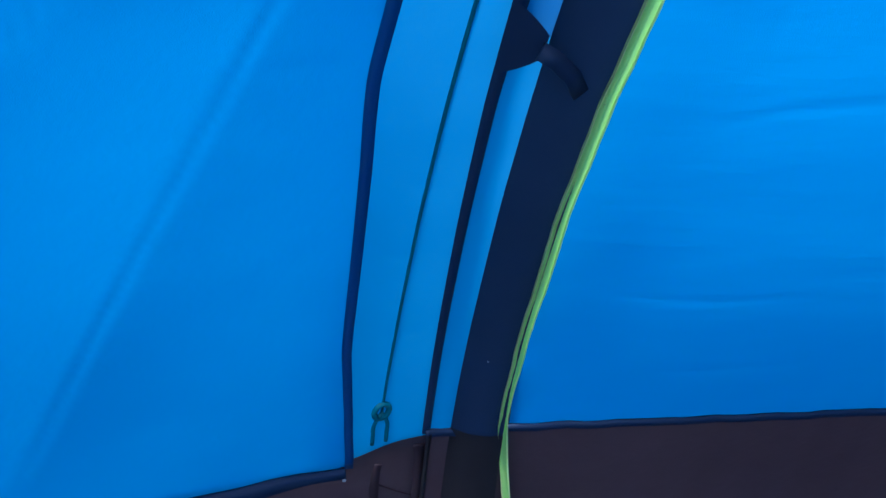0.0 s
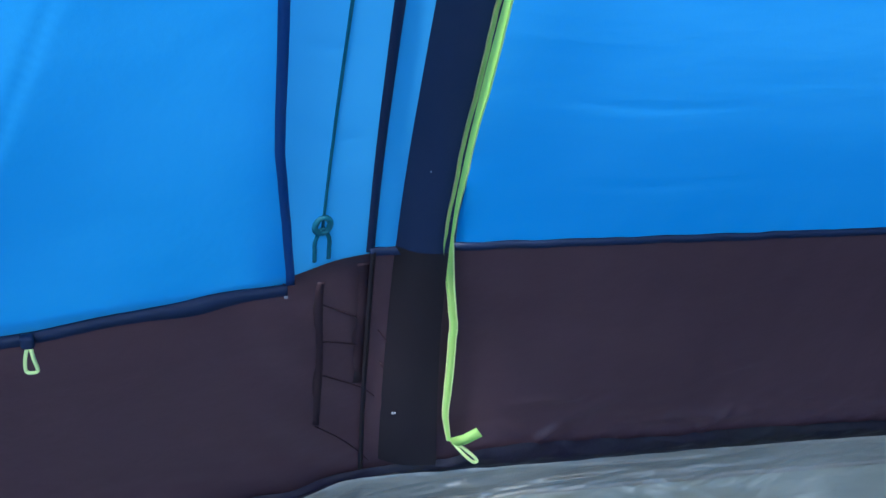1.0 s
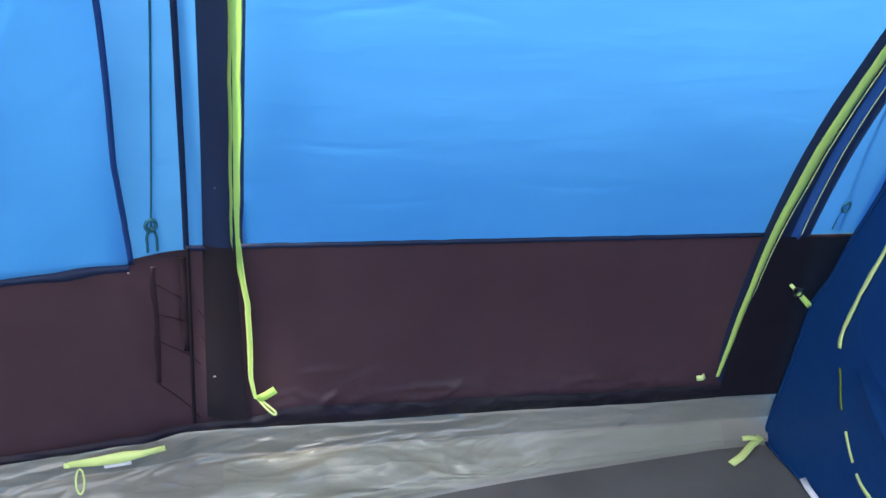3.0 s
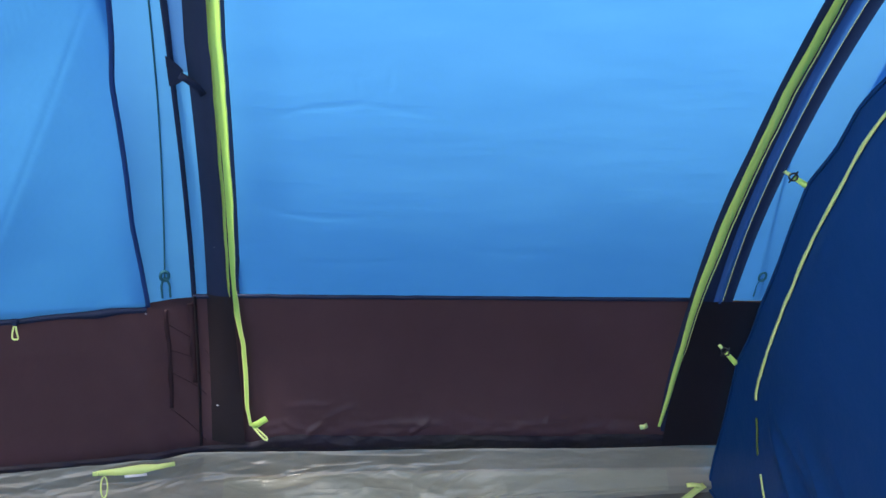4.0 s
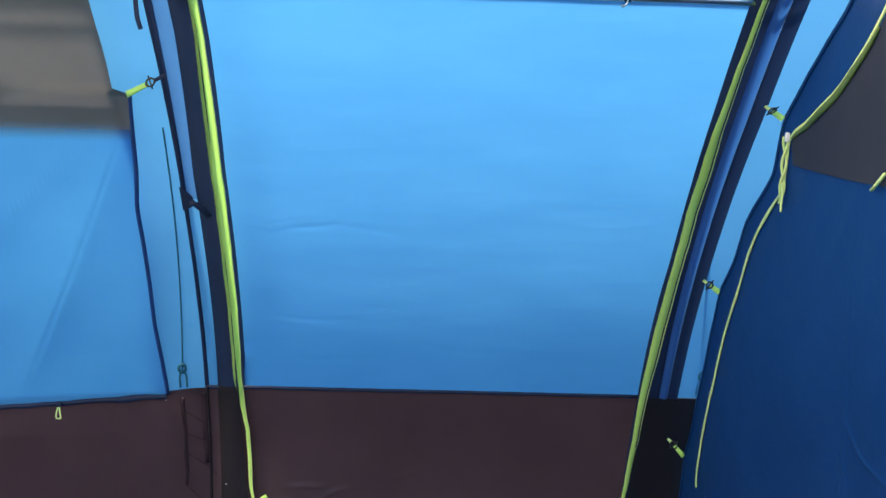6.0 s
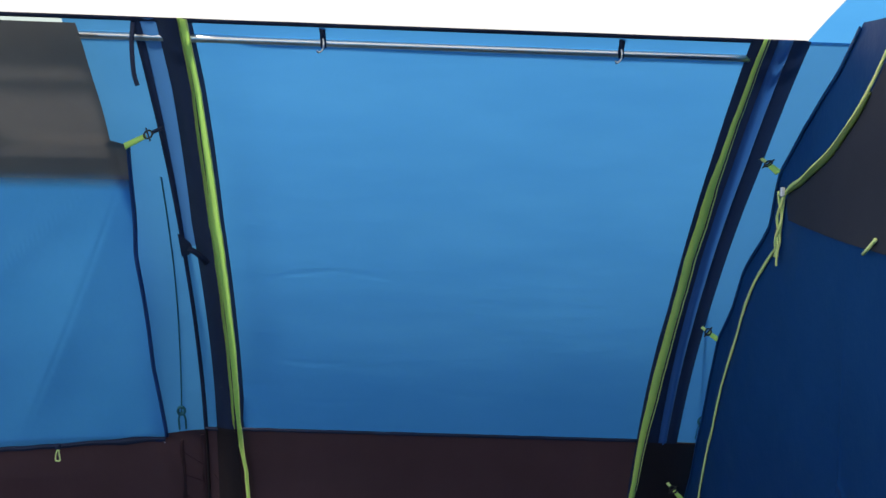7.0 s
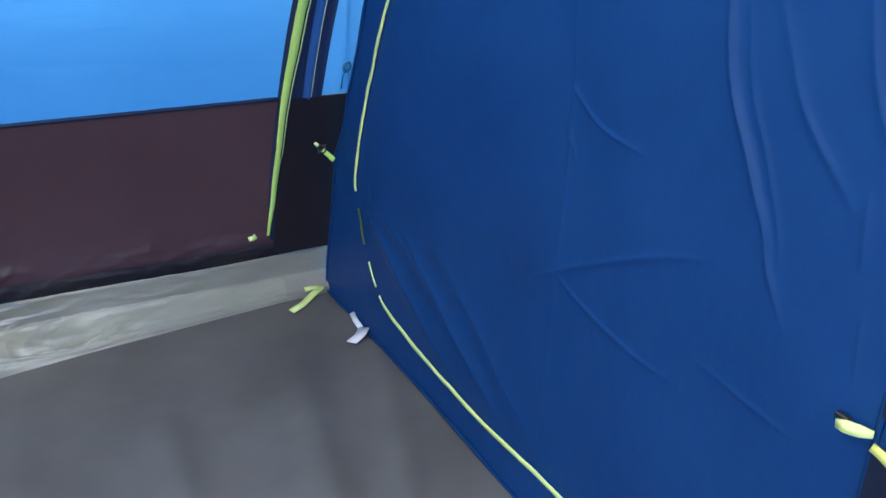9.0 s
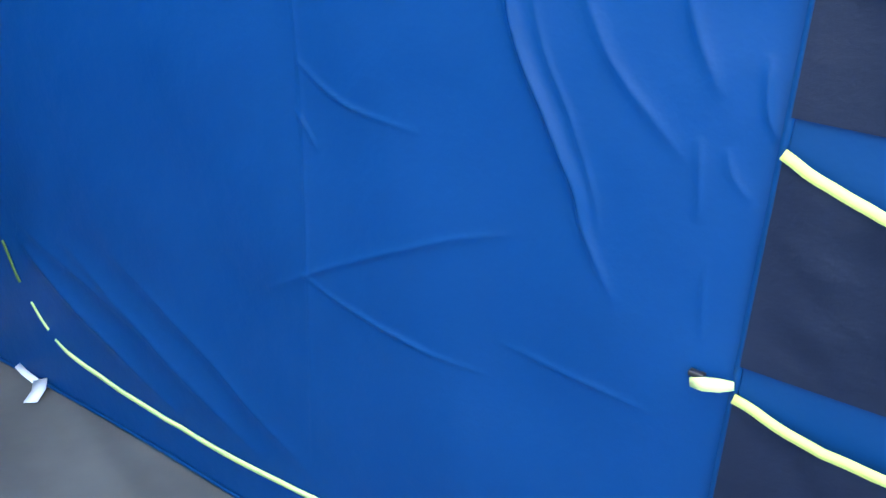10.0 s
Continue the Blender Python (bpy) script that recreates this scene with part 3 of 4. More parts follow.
# outside guy lines, set into the strips to show, the cloth's tint in their colour
def guy_line(x, x2, z0, z1, off):
    g = thing("guy_line", wall_at(x, z0, off), "dark green guy line with a slider on the tent wall", "guy line", "guy lines")
    part("cord", tube([wall_at(x + (x2 - x) * k, z0 + 0.06 + (z1 - z0 - 0.06) * k, off) for k in steps(0, 1, 24)], 0.0022, 6), M_CORD, g)
    for s in (-1, 1):
        part("loop_cord", tube([wall_at(x + s * 0.010 * math.sin(math.pi * min(k, 0.6)), z0 + 0.062 - 0.062 * k, off) for k in steps(0, 1, 8)], 0.0032, 6), M_CORD, g)
    part("slider", tube([wall_at(x + 0.010 * math.cos(q), z0 + 0.066 + 0.014 * math.sin(q), off + 0.001) for q in (math.pi * j / 8 for j in range(16))], 0.0045, 6, closed=True), M_CORD, g)
    return g


guy_line(-0.195, -0.150, 0.645, 1.47, -0.0025)
guy_line(1.446, 1.385, 0.655, 1.13, 0.002)


# shadows of outside straps and ropes, laid on the skirt's inner face as darker bands
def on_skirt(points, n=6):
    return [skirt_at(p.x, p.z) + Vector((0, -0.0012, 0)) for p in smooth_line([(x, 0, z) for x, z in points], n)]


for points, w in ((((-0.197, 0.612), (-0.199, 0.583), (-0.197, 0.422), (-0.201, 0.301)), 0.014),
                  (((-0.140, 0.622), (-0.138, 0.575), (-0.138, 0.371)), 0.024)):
    solo("strap_shadow", band(on_skirt(points), w, (0, -1, 0), 0.0006), M_SHADE, "shadow of an outside pegging strap, laid on the skirt as a darker band", "strap", "pegging straps")
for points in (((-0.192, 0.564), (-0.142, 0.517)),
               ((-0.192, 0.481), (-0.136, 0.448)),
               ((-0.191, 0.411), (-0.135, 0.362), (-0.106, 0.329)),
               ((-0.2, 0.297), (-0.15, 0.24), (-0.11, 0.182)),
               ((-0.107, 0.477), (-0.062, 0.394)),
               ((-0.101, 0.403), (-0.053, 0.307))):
    solo("rope_shadow", tube(on_skirt(points), 0.0013, 6), M_SHADE, "shadow of an outside slack rope, laid on the skirt as a thin darker line", "rope", "slack ropes")
for x, z, off, sx in ((-0.045, 0.192, 0.016, 0.005), (-0.243, 0.612, 0.02, 0.005), (-0.075, 0.30, 0.022, 0.007), (-0.062, 0.80, 0.024, 0.008), (-0.055, 0.803, 0.025, 0.004)):
    solo("thread_mark", block((sx, 0.002, 0.004), wall_at(x, z, off), 0.0008), M_THREAD, "tiny pale thread mark on the dark sleeve", "thread", "thread marks")


# ---------- the window blind on the front part of the wall ----------
blind = thing("window_curtain", (-0.9, 0.0, 0.62), "blue curtain with a dark mesh top hanging before the tent wall", "curtain")
EDGE = ((0.60, -0.243), (0.75, -0.245), (0.87, -0.253), (1.0, -0.250), (1.25, -0.246), (1.45, -0.224), (1.555, -0.212), (1.567, -0.236), (1.80, -0.225))


def chord_y(x, z):
    """The curtain hangs from its clip to the skirt, clear of the bent wall, bowed to fit the camera's view."""
    if z > 1.555:
        return wall_y(z) - 0.055 + 0.08 * (1.555 - z)
    bow = 0.038 * math.sin(math.pi * min(max((z - 0.63) / 0.92, 0), 1))
    return bow - 0.05 - 0.487 * (z - 0.63) - 0.20 * min(max(-0.24 - x, 0), 0.7) * min(max((x + 2.6) / 1.4, 0), 1)


def blind_at(u, z):
    e = mixed(EDGE, z) + 0.004 * nz(z * 7, 2, 5)
    x = e - 2.32 * u
    q1, q2 = x + 0.20 + (1.55 - z) * 0.50, x + 0.20 + (1.55 - z) * 1.15
    pull = -(0.085 * math.sqrt(q1 * q1 + 0.00002) * math.exp(-(q1 / 0.16) ** 2) + 0.030 * math.sqrt(q2 * q2 + 0.00002) * math.exp(-(q2 / 0.14) ** 2)) * min(1, max(0, (1.5 - z) * 5)) * min(1, max(0, (z - 0.63) * 6))
    line = 0.0022 * math.exp(-(q1 / 0.0045) ** 2) + 0.0014 * math.exp(-(q2 / 0.0045) ** 2)
    pull -= line * min(1, max(0, (1.5 - z) * 5)) * min(1, max(0, (z - 0.66) * 6))
    sag = 0.012 * max(0, -x - 0.34) / 0.3 * max(0, 1 - (z - 0.625) / 0.3)
    hem = 0.006 * nz(x * 12, 3, 1) if z < 0.66 else 0
    return Vector((x, chord_y(x, z) + pull + 0.006 * nz(x * 3, 1, z * 3), z - min(sag, 0.025) + hem))


US = [*steps(0, 0.36, 270), *steps(0.365, 0.5, 20), 0.6, 0.75, 1.0]
cloth_part = part("curtain_cloth", grid(blind_at, US, steps(0.625, 1.535, 74)), M_CURTAIN, blind)
part("mesh_top", grid(lambda u, z: blind_at(u, z) + Vector((0, -0.006, 0)), US, [*steps(1.43, 1.555, 10), *steps(1.567, 1.83, 12)]), M_MESH, blind, "dark brown-grey mesh top")
part("edge_binding", band([blind_at(0, z) + Vector((0.004, -0.004, 0)) for z in steps(0.63, 1.55, 60)], 0.011, (0, -1, 0.3), 0.004), M_SLEEVE_BLUE, cloth_part, "dark blue edge binding")
part("hem", band([blind_at(u, 0.625) + Vector((0, -0.006, -0.004)) for u in US], lambda k: 0.014 + 0.008 * math.exp(-((k - 0.12) / 0.05) ** 2), (0, -1, 0.2), 0.006), M_SLEEVE, cloth_part, "dark rumpled hem")


def lime_loop(name, at, spread, drop, label):
    lp = thing(name, at, label, "cord loop", "lime cord loops")
    pts = smooth_line([(0, 0, 0), (-spread * 0.8, -0.004, -drop * 0.55), (-spread, -0.004, -drop), (0, -0.006, -drop * 1.05), (spread * 0.9, -0.004, -drop), (spread * 0.6, -0.004, -drop * 0.5), (0.002, 0, 0)], 5)
    part("cord", tube([Vector(at) + p for p in pts], 0.0025, 6), M_LIME_LIGHT, lp)
    part("knot", block((0.016, 0.012, 0.018), Vector(at) + Vector((0, 0, 0.004)), 0.004), M_SLEEVE, lp, "dark blue tab")
    return lp


lime_loop("cord_loop", blind_at(0.133, 0.625) + Vector((0, -0.014, -0.006)), 0.007, 0.038, "lime cord loop hanging from the curtain hem")

# white roof rail, its hooks and a loose strap
rail = thing("roof_rail", (0.5, -0.70, 1.80), "bright steel rail under the roof seam", "rail")
part("tube", tube([(x, -0.715, 1.812) for x in steps(-1.6, 1.37, 20)], 0.0095, 12), M_STEEL, rail)
part("tube_end", tube([(1.369, -0.715, 1.812), (1.385, -0.715, 1.812), (1.40, -0.715, 1.811)], lambda k: 0.010 - 0.004 * k, 10), M_STEEL, rail)
for hx in (0.305, 0.985):
    hk = thing("rail_hook", (hx, -0.72, 1.80), "small clip holding the rail to the roof", "hook", "rail hooks")
    part("tab", band([(hx - 0.002, -0.745, 1.848), (hx, -0.735, 1.83), (hx, -0.727, 1.818), (hx + 0.002, -0.729, 1.800)], 0.013, (0, -1, 0.3), 0.003), M_SLEEVE, hk)
    part("clip", tube(smooth_line([(hx, -0.728, 1.822), (hx + 0.002, -0.732, 1.808), (hx, -0.73, 1.796), (hx - 0.009, -0.732, 1.789), (hx - 0.012, -0.735, 1.793)], 5), 0.0022, 6), M_STEEL, hk)
solo("hanging_strap", band(smooth_line([(-0.118, -0.752, 1.84), (-0.120, -0.755, 1.79), (-0.117, -0.752, 1.73), (-0.110, -0.748, 1.70)], 6), 0.010, (0, -1, 0), 0.003), M_SLEEVE,
     "dark strap hanging loose from the rail", "strap")


# ---------- bedroom front ----------
FRONT_EDGE = ((0.0, 0.045), (0.11, 0.033), (0.29, 0.0), (0.46, -0.022), (0.56, -0.075), (0.66, -0.11), (0.82, -0.180), (0.91, -0.208), (1.045, -0.255), (1.16, -0.36), (1.26, -0.425), (1.41, -0.58), (1.545, -0.635), (1.66, -0.764), (1.77, -0.92), (1.87, -1.02))
FOLDS = (
    (((-1.073, 0.948), (-1.13, 0.912), (-1.201, 0.888), (-1.32, 0.878)), 0.0042, 0.0075),
    (((-1.075, 0.865), (-1.10, 0.835), (-1.125, 0.80)), 0.003, 0.007),
    (((-1.0, 0.515), (-1.12, 0.59), (-1.252, 0.664), (-1.38, 0.728), (-1.492, 0.768)), 0.0042, 0.012),
    (((-1.08, 0.58), (-1.179, 0.547), (-1.334, 0.523), (-1.459, 0.52)), 0.0040, 0.0075),
    (((-1.40, 1.35), (-1.43, 1.2), (-1.467, 1.052), (-1.53, 0.94), (-1.575, 0.86), (-1.596, 0.80), (-1.65, 0.715)), 0.010, 0.014),
    (((-1.455, 1.25), (-1.50, 1.06), (-1.56, 0.95), (-1.60, 0.86), (-1.615, 0.80)), 0.003, 0.010),
    (((-1.50, 1.22), (-1.579, 1.074), (-1.62, 1.02), (-1.664, 0.981), (-1.72, 0.93)), 0.0045, 0.018),
    (((-1.66, 1.22), (-1.70, 1.10), (-1.745, 1.02)), 0.005, 0.018),
    (((-1.727, 0.97), (-1.735, 0.92), (-1.742, 0.86)), 0.0035, 0.012),
    (((-1.76, 0.965), (-1.775, 0.93), (-1.80, 0.905)), 0.003, 0.012),
    (((-1.76, 0.82), (-1.765, 0.76), (-1.772, 0.70)), 0.003, 0.008),
    (((-1.79, 1.08), (-1.80, 1.02), (-1.82, 0.98)), 0.005, 0.010),
    (((-1.04, 1.45), (-1.085, 0.95), (-1.10, 0.55), (-1.10, 0.16)), 0.0018, 0.010),
    (((-0.24, 0.40), (-0.36, 0.33), (-0.52, 0.24), (-0.75, 0.13)), 0.012, 0.054),
    (((-0.24, 0.44), (-0.42, 0.38), (-0.66, 0.29)), 0.006, 0.046),
    (((-0.40, 0.44), (-0.60, 0.33), (-0.80, 0.22), (-0.98, 0.13)), 0.008, 0.046),
    (((-0.55, 0.46), (-0.75, 0.36), (-0.95, 0.24), (-1.12, 0.14)), 0.006, 0.044),
    (((-1.47, 0.585), (-1.6, 0.578), (-1.72, 0.57)), 0.0028, 0.010),
)
FOLD_LINES, FOLD_BOXES = fold_lines([(pts, h, 0.62 * w) for pts, h, w in FOLDS])


def fold_at(y, z):
    return 1.35 * relief(FOLD_LINES, FOLD_BOXES, y, z, True)


def front_x(y, z):
    belly = 0.010 * nz(y * 1.6, z * 1.4, 3) + 0.0075 * nz(y * 5, z * 4, 8) + 0.0024 * nz(y * 11 + z * 5, z * 9, 2)
    foot = 0.024 * math.exp(-((y + 1.15) / 0.4) ** 2 - z / 0.12)
    return INNER - foot - fold_at(y, z) + belly * min(1, z * 4) * min(1, max(0, (-y) * 3))


def front_at(y, z, off=0.0):
    return Vector((front_x(y, z) - off, y, z))


front = thing("bedroom_front", (INNER, -1.0, 0.0), "navy blue bedroom inner wall with a lime zipped door, hanging slack", "inner tent")


def front_cloth(k, z):
    e = mixed(FRONT_EDGE, z)
    return front_at(e + (cross_y(z) + 0.01 - e) * k, z)


ks = [*steps(0, 0.47, 560), *steps(0.48, 1.0, 20)]
part("cloth", grid(lambda k, z: front_cloth(k, z), ks, [*steps(0.004, 1.2, 330), *steps(1.21, 1.87, 70)]), M_NAVY, front)
part("edge_hem", band([front_at(mixed(FRONT_EDGE, z) - 0.004, z, 0.003) for z in steps(0.01, 1.86, 90)], 0.010, (-1, 0, 0), 0.003), M_NAVY, front)
part("floor_hem", tube([front_at(y, 0.010, 0.004) for y in steps(0.04, -4.15, 120)], 0.0045, 6), M_NAVY, front)
ZIP = ((-4.0, 0.11), (-2.6, 0.11), (-1.313, 0.107), (-0.875, 0.100), (-0.68, 0.106), (-0.538, 0.115), (-0.411, 0.134), (-0.337, 0.162), (-0.270, 0.227), (-0.225, 0.285), (-0.196, 0.345), (-0.168, 0.410), (-0.176, 0.483), (-0.212, 0.607), (-0.258, 0.736), (-0.302, 0.85),
       (-0.405, 1.057), (-0.490, 1.202), (-0.593, 1.323), (-0.664, 1.387), (-0.690, 1.497), (-0.788, 1.545), (-0.926, 1.612), (-1.042, 1.69), (-1.104, 1.745), (-1.16, 1.82))
zline = smooth_line([(0, y, z) for y, z in ZIP], 10)


def zip_run(a, b, name, w, material, off):
    pts = [front_at(p.y + (0.0035 * nz(p.z * 16, 1, 3) + 0.0015 * nz(p.z * 50, 2, 3) if p.z > 0.4 else 0), p.z + 0.002 * nz(p.y * 14, 4, 4), off) for p in zline if a(p) and b(p)]
    return part(name, band(pts, w, (-1, 0, 0), 0.003), material, front, "lime green door zip")


zip_run(lambda p: p.z < 0.17 and p.y < -0.33, lambda p: True, "door_zip", lambda k: 0.0125 - 0.006 * max(0, k - 0.86) / 0.14, M_LIME_LIGHT, 0.005)
zip_run(lambda p: 0.175 < p.z < 0.235 and p.y > -0.4, lambda p: True, "door_zip", 0.007, M_LIME_LIGHT, 0.004)
# stretch of the lime zip whose shaded look is painted olive
zip_run(lambda p: 0.27 < p.z < 0.365 and p.y > -0.4, lambda p: True, "door_zip", 0.008, M_LIME_SHADED, 0.004)
zip_run(lambda p: p.z > 0.405, lambda p: p.z < 1.50, "door_zip", lambda k: 0.0115 + 0.0015 * math.sin(60 * k) - 0.002 * k, M_LIME_LIGHT, 0.005)
zip_run(lambda p: p.z > 1.495, lambda p: p.z < 1.83, "door_zip", lambda k: 0.008, M_LIME_LIGHT, 0.006)


def vent_at(k, m):
    ys = [(p.z, p.y) for p in zline if p.z >= 1.44]
    z = 1.44 + 0.40 * m
    a = mixed(sorted(ys), z) - 0.012
    if z < 1.50:
        a -= 0.5 * (1.50 - z)
    y = a + (-2.9 - a) * k
    return front_at(y, z - 0.010 * math.sin(k * 9) * (1 - m), 0.005)


part("mesh_vent", grid(vent_at, steps(0, 1, 40), steps(0, 1, 24)), M_VENT, front, "dark grey mesh vent at the door's top")
part("zip_fold", band([front_at(p.y - 0.008, p.z - 0.008, 0.008) for p in zline if 1.505 < p.z < 1.74], lambda k: 0.006 + 0.012 * math.sin(math.pi * k), (-1, 0, 0), 0.003), M_LIME_SHADED, front, "fold behind the zip, its shade put into an olive colour")
for phase in (0.0, math.pi):
    part("zip_pull", tube([front_at(-0.684 + 0.016 * k + 0.007 * math.sin(9 * k + phase), 1.505 - 0.16 * k, 0.012 + 0.005 * math.cos(9 * k + phase)) for k in steps(0, 1, 22)], 0.0035, 6), M_LIME_LIGHT, front, "twisted lime pull cord")
part("pull_cord", tube([front_at(y, z, 0.014) for y, z in ((-0.672, 1.40), (-0.684, 1.37), (-0.680, 1.34), (-0.684, 1.325))], 0.003, 6), M_LIME_LIGHT, front)
part("pull_head", block((0.010, 0.012, 0.022), front_at(-0.692, 1.505, 0.012), 0.003), M_WHITE, front, "pale zip slider")
part("vent_cord", tube([front_at(y, z, 0.010) for y, z in ((-1.175, 1.455), (-1.14, 1.43), (-1.125, 1.42))], 0.004, 6), M_LIME_LIGHT, front)

# storage pockets on the bedroom front
org = thing("pocket_organiser", (INNER, -1.98, 0.3), "dark hanging organiser pockets with lime bindings on the bedroom front", "organiser")


def pocket(z0, z1, sag):
    def top(k):
        return z1 - sag * math.sin(math.pi * k)
    def at(k, m):
        y = -1.828 - 0.36 * k
        z = z0 + (top(k) - z0) * m
        out = 0.010 + 0.020 * math.sin(math.pi * k) * m ** 0.7 + 0.007 * nz(k * 5, m * 4, z0 * 7) + 0.003 * nz(k * 12 + m * 4, m * 9, z0 * 5)
        return Vector((INNER - max(out, 0.012), y, z))
    pk = part("pocket", grid(at, steps(0, 1, 24), steps(0, 1, 16)), M_POCKET, org)
    part("binding", band([at(k, 1.0) + Vector((-0.003, 0, 0)) for k in steps(0, 1, 24)], 0.0135, (-1, 0, 0.25), 0.003), M_BINDING, pk, "pale lime binding")
    return pk


pocket(1.018, 1.32, 0.05)
pocket(0.690, 0.976, 0.046)
pocket(0.30, 0.644, 0.024)
part("back_cloth", grid(lambda k, z: Vector((INNER - 0.006 - 0.001 * nz(k * 4, z * 6, 2), -1.826 - 0.366 * k, z)), steps(0, 1, 8), steps(0.28, 1.34, 24)), M_NAVY, org, "navy backing")
part("side_hem", band([(INNER - 0.008, -1.826, z) for z in steps(0.28, 1.34, 12)], 0.010, (-1, 0, 0), 0.003), M_NAVY, org)
tog = thing("toggle", (INNER - 0.02, -1.80, 0.655), "pale lime door toggle with its shadow added as a black block", "toggle")
part("bar", band([front_at(y, z, o) for y, z, o in ((-1.773, 0.649, 0.012), (-1.79, 0.656, 0.020), (-1.81, 0.660, 0.018), (-1.826, 0.662, 0.012))], lambda k: 0.010 + 0.008 * math.sin(math.pi * min(1, k * 0.9 + 0.1)), (-1, 0, 0.2), 0.008), M_LIME_LIGHT, tog)
# black block that gives the shadow beside the toggle
part("loop", block((0.010, 0.022, 0.008), front_at(-1.778, 0.662, 0.012), 0.002), M_BLACK, tog, "black block standing in for the toggle's shadow")


# ---------- clips between bedroom front and pole sleeve ----------
def strap_clip(a, b, dark_end=False):
    """An elastic lime strap with a black hook, from the inner tent (b) to the pole sleeve (a)."""
    a, b = Vector(a), Vector(b)
    d = b - a
    g = thing("strap_clip", a, "lime elastic strap with a black hook on the sleeve", "clip", "inner tent clips")
    face = (-0.3, -1, 0.2)
    part("strap", band([a + d * k for k in steps(0.45, 1.0, 5)], lambda k: 0.012 + 0.004 * k, face, 0.003), M_LIME, g)
    part("tip", band([a + d * k for k in steps(0.0, 0.28, 3)], 0.009, face, 0.003), M_SLEEVE if dark_end else M_LIME_LIGHT, g)
    c, u = a + d * 0.38, d.normalized()
    v = u.cross(Vector(face)).normalized()
    hook = part("hook", tube([c + u * 0.012 * math.cos(q) + v * 0.010 * math.sin(q) + Vector((0, -0.004, 0)) for q in (2 * math.pi * j / 12 for j in range(12))], 0.0025, 6, closed=True), M_BLACK, g)
    part("hook_bar", tube([c - v * 0.018 + Vector((0, -0.004, 0)), c + v * 0.018 + Vector((0, -0.004, 0))], 0.0022, 6), M_BLACK, hook)
    return g


strap_clip((1.394, -0.533, 1.576), (1.403, -0.636, 1.547))
strap_clip((1.376, -0.187, 1.061), (1.404, -0.258, 1.041))
strap_clip((1.355, 0.007, 0.505), (1.404, -0.03, 0.455))
strap_clip((-0.102, -0.567, 1.604), (-0.204, -0.545, 1.553), True)

# tabs at the feet of the zips
tab = thing("zip_tab", (0.04, 0.03, 0.2), "lime webbing tab and loop at the zip's foot", "tab", "zip tabs")
part("webbing", band([(0.022, 0.022, 0.243), (0.040, 0.014, 0.256), (0.062, 0.012, 0.272)], 0.018, (0, -1, 0.3), 0.003), M_LIME, tab)
part("loop", tube(smooth_line([(0.020, 0.025, 0.246), (0.038, 0.014, 0.226), (0.056, 0.010, 0.208), (0.064, 0.012, 0.206), (0.058, 0.014, 0.216), (0.026, 0.023, 0.244)], 4), 0.003, 6), M_LIME_LIGHT, tab)
tab2 = thing("zip_tab", (1.175, 0.03, 0.22), "small pale lime webbing tab at the zip's foot", "tab", "zip tabs")
part("webbing", band([(1.162, 0.034, 0.222), (1.174, 0.028, 0.226), (1.184, 0.034, 0.229)], 0.014, (0, -1, 0.3), 0.003), M_LIME_LIGHT, tab2)

# label and loop on the groundsheet's edge
lab = thing("groundsheet_tab", (-0.3, 0.0, 0.12), "lime webbing tab with a pale label sewn along the groundsheet edge", "tab")
part("webbing", band([(-0.403, -0.012, 0.120), (-0.34, -0.018, 0.128), (-0.28, -0.016, 0.134), (-0.235, -0.012, 0.138), (-0.19, -0.004, 0.143)], lambda k: 0.012 + 0.014 * math.sin(math.pi * min(1, k * 1.15)) ** 2, (0, -1, 0.4), 0.003), M_LIME_LIGHT, lab)
part("label", band([(-0.325, -0.020, 0.113), (-0.285, -0.020, 0.117), (-0.265, -0.019, 0.119)], 0.008, (0, -1, 0.4), 0.002), M_WHITE, lab, "small pale care label")
part("end_fold", block((0.014, 0.006, 0.012), (-0.405, -0.014, 0.119), 0.002), M_LIME_LIGHT, lab)
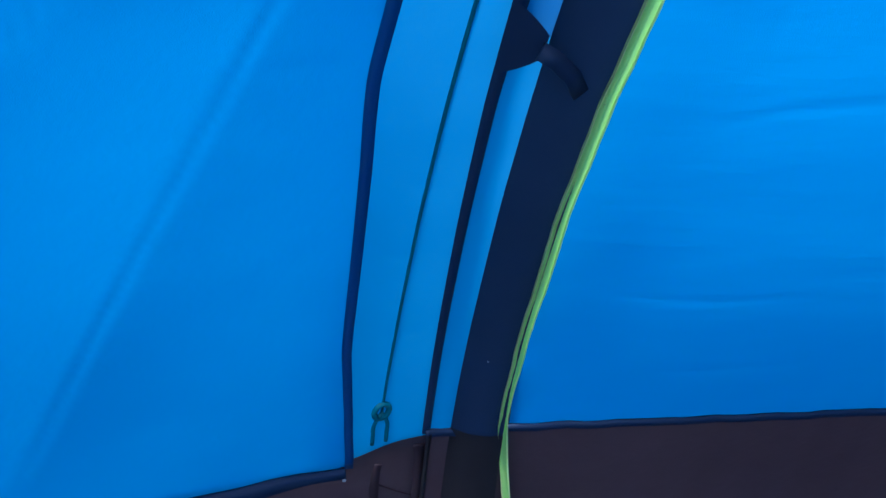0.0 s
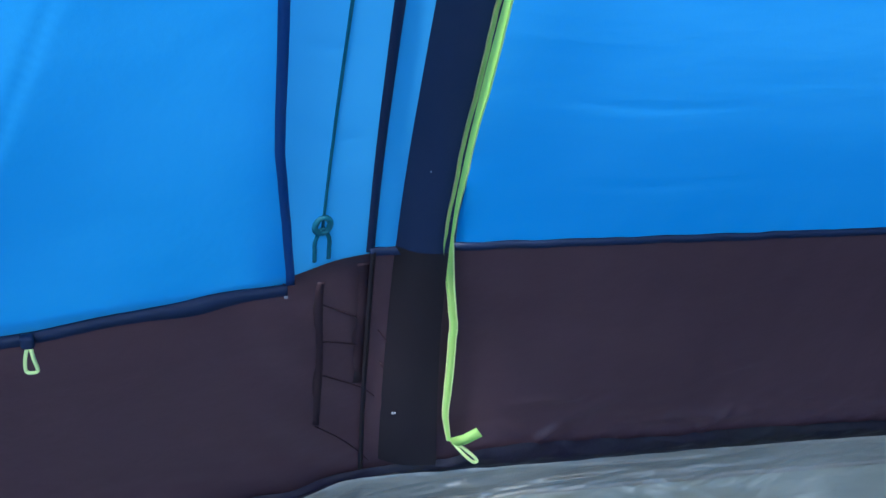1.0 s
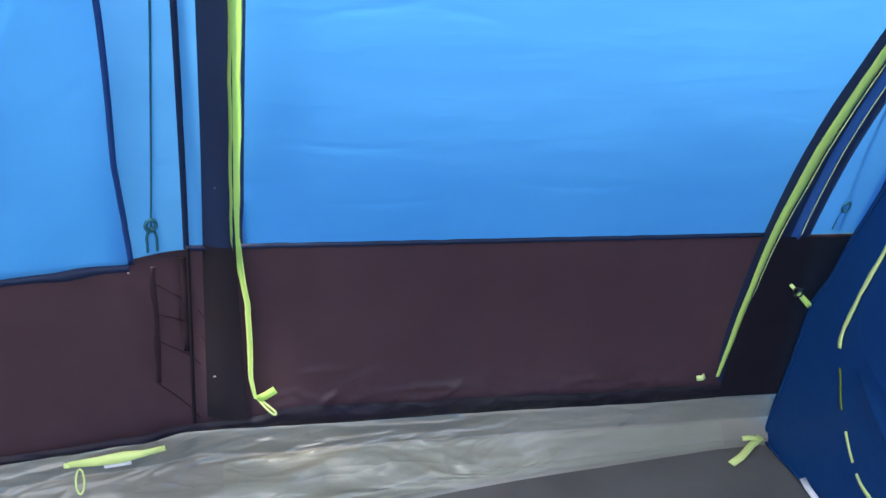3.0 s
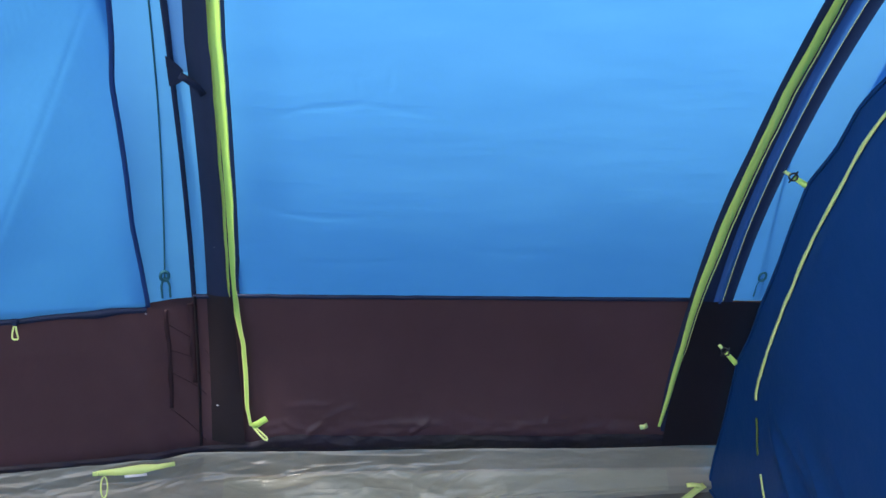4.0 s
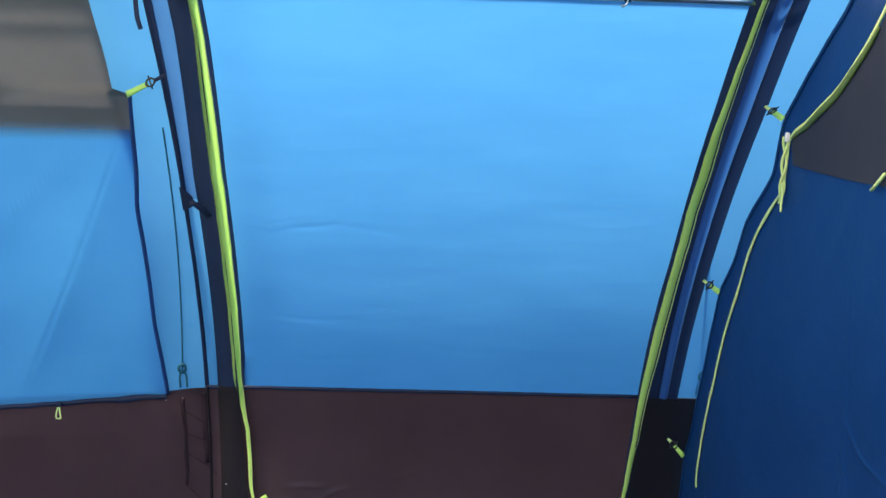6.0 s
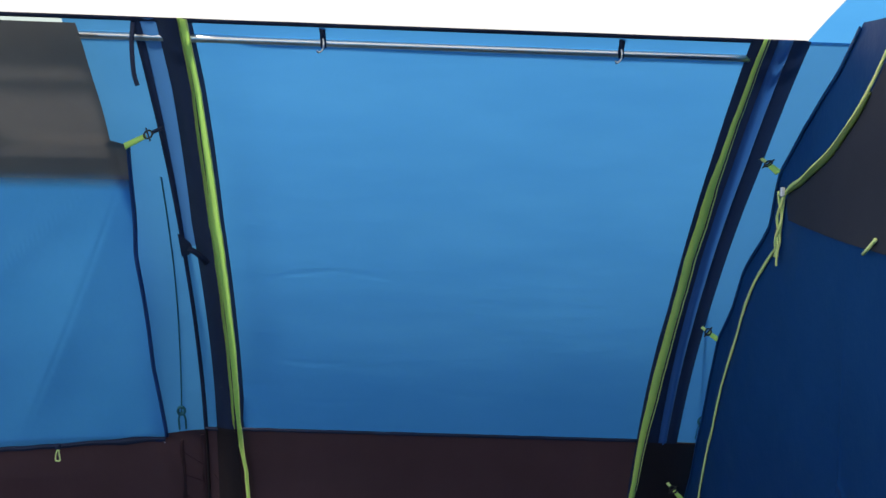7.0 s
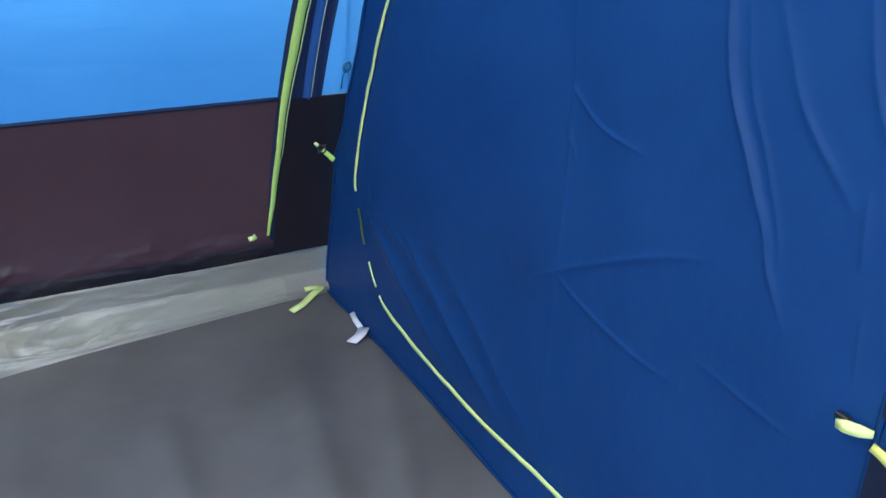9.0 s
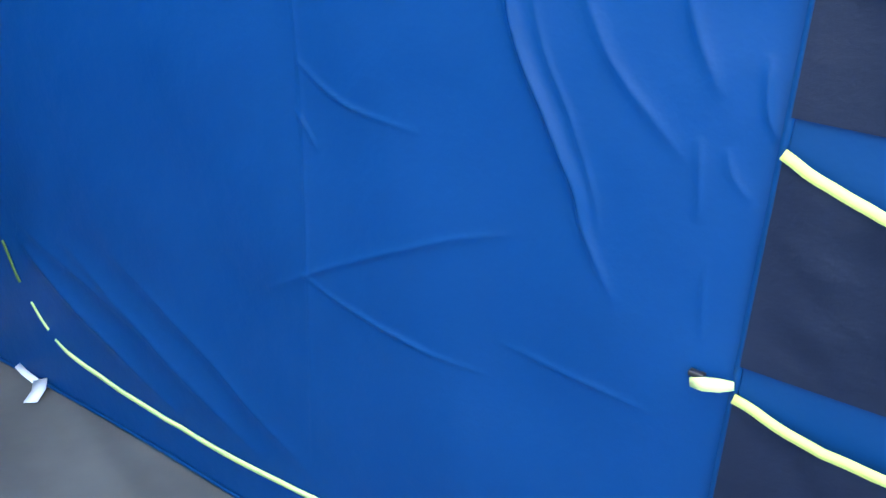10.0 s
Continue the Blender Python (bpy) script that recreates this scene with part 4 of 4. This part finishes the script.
part("cord", tube([(-0.374 + 0.009 * math.sin(q), -0.052 + 0.008 * math.cos(q), 0.100 + 0.028 * math.cos(q)) for q in (2 * math.pi * j / 16 for j in range(16))], 0.0025, 6, closed=True), M_LIME_LIGHT, lab, "pale lime cord loop")

# corner webbing and wash label where the bedroom meets the floor
ct = thing("corner_tab", (1.36, 0.0, 0.0), "lime webbing tab pegging the bedroom's corner to the floor", "tab")
part("webbing", band([(1.385, 0.02, 0.03), (1.35, 0.005, 0.018), (1.30, -0.035, 0.012), (1.252, -0.066, 0.014)], 0.020, (0, -0.3, 1), 0.003), M_LIME_LIGHT, ct)
part("end", band([(1.328, 0.020, 0.030), (1.345, 0.016, 0.034), (1.37, 0.012, 0.032)], 0.014, (0, -0.6, 1), 0.003), M_LIME_LIGHT, ct)
wl = thing("wash_label", (1.38, -0.22, 0.0), "crumpled white wash label at the bedroom's hem", "label")
part("upper", band([(1.404, -0.160, 0.022), (1.398, -0.195, 0.018), (1.392, -0.250, 0.018)], 0.016, (-0.5, 0, 1), 0.002), M_WHITE, wl)
part("lower", band([(1.400, -0.255, 0.022), (1.376, -0.280, 0.016), (1.338, -0.302, 0.012)], 0.034, (-0.3, 0, 1), 0.002), M_WHITE, wl)
solo("peg_label", band([(-0.85, -0.035, 0.088), (-0.83, -0.040, 0.09), (-0.815, -0.036, 0.088)], 0.022, (0, -1, 0.4), 0.003), M_WHITE, "small white label on the groundsheet edge", "label")

# dark bag on the groundsheet
bag = thing("bag", (-0.82, -0.22, 0.0), "dark soft bag with a pale piping on the groundsheet", "bag")


def bag_at(u, v):
    q, h = 2 * math.pi * u, math.pi * v
    r = math.sin(h) ** 0.7
    n = 1 + 0.08 * nz(math.cos(q) * 2, math.sin(q) * 2, v * 3)
    return Vector((-0.835 + 0.17 * r * n * math.cos(q), -0.24 + 0.11 * r * n * math.sin(q), 0.068 - 0.064 * math.cos(h)))


part("body", grid(bag_at, steps(0, 1, 40), steps(0.02, 0.98, 18)), M_BAG, bag)
part("piping", tube([bag_at(u, 0.55) * 1.0 + Vector((0.004, 0.0, 0)) for u in steps(0.82, 1.12, 14)], 0.003, 6), M_WHITE, bag, "pale piping")
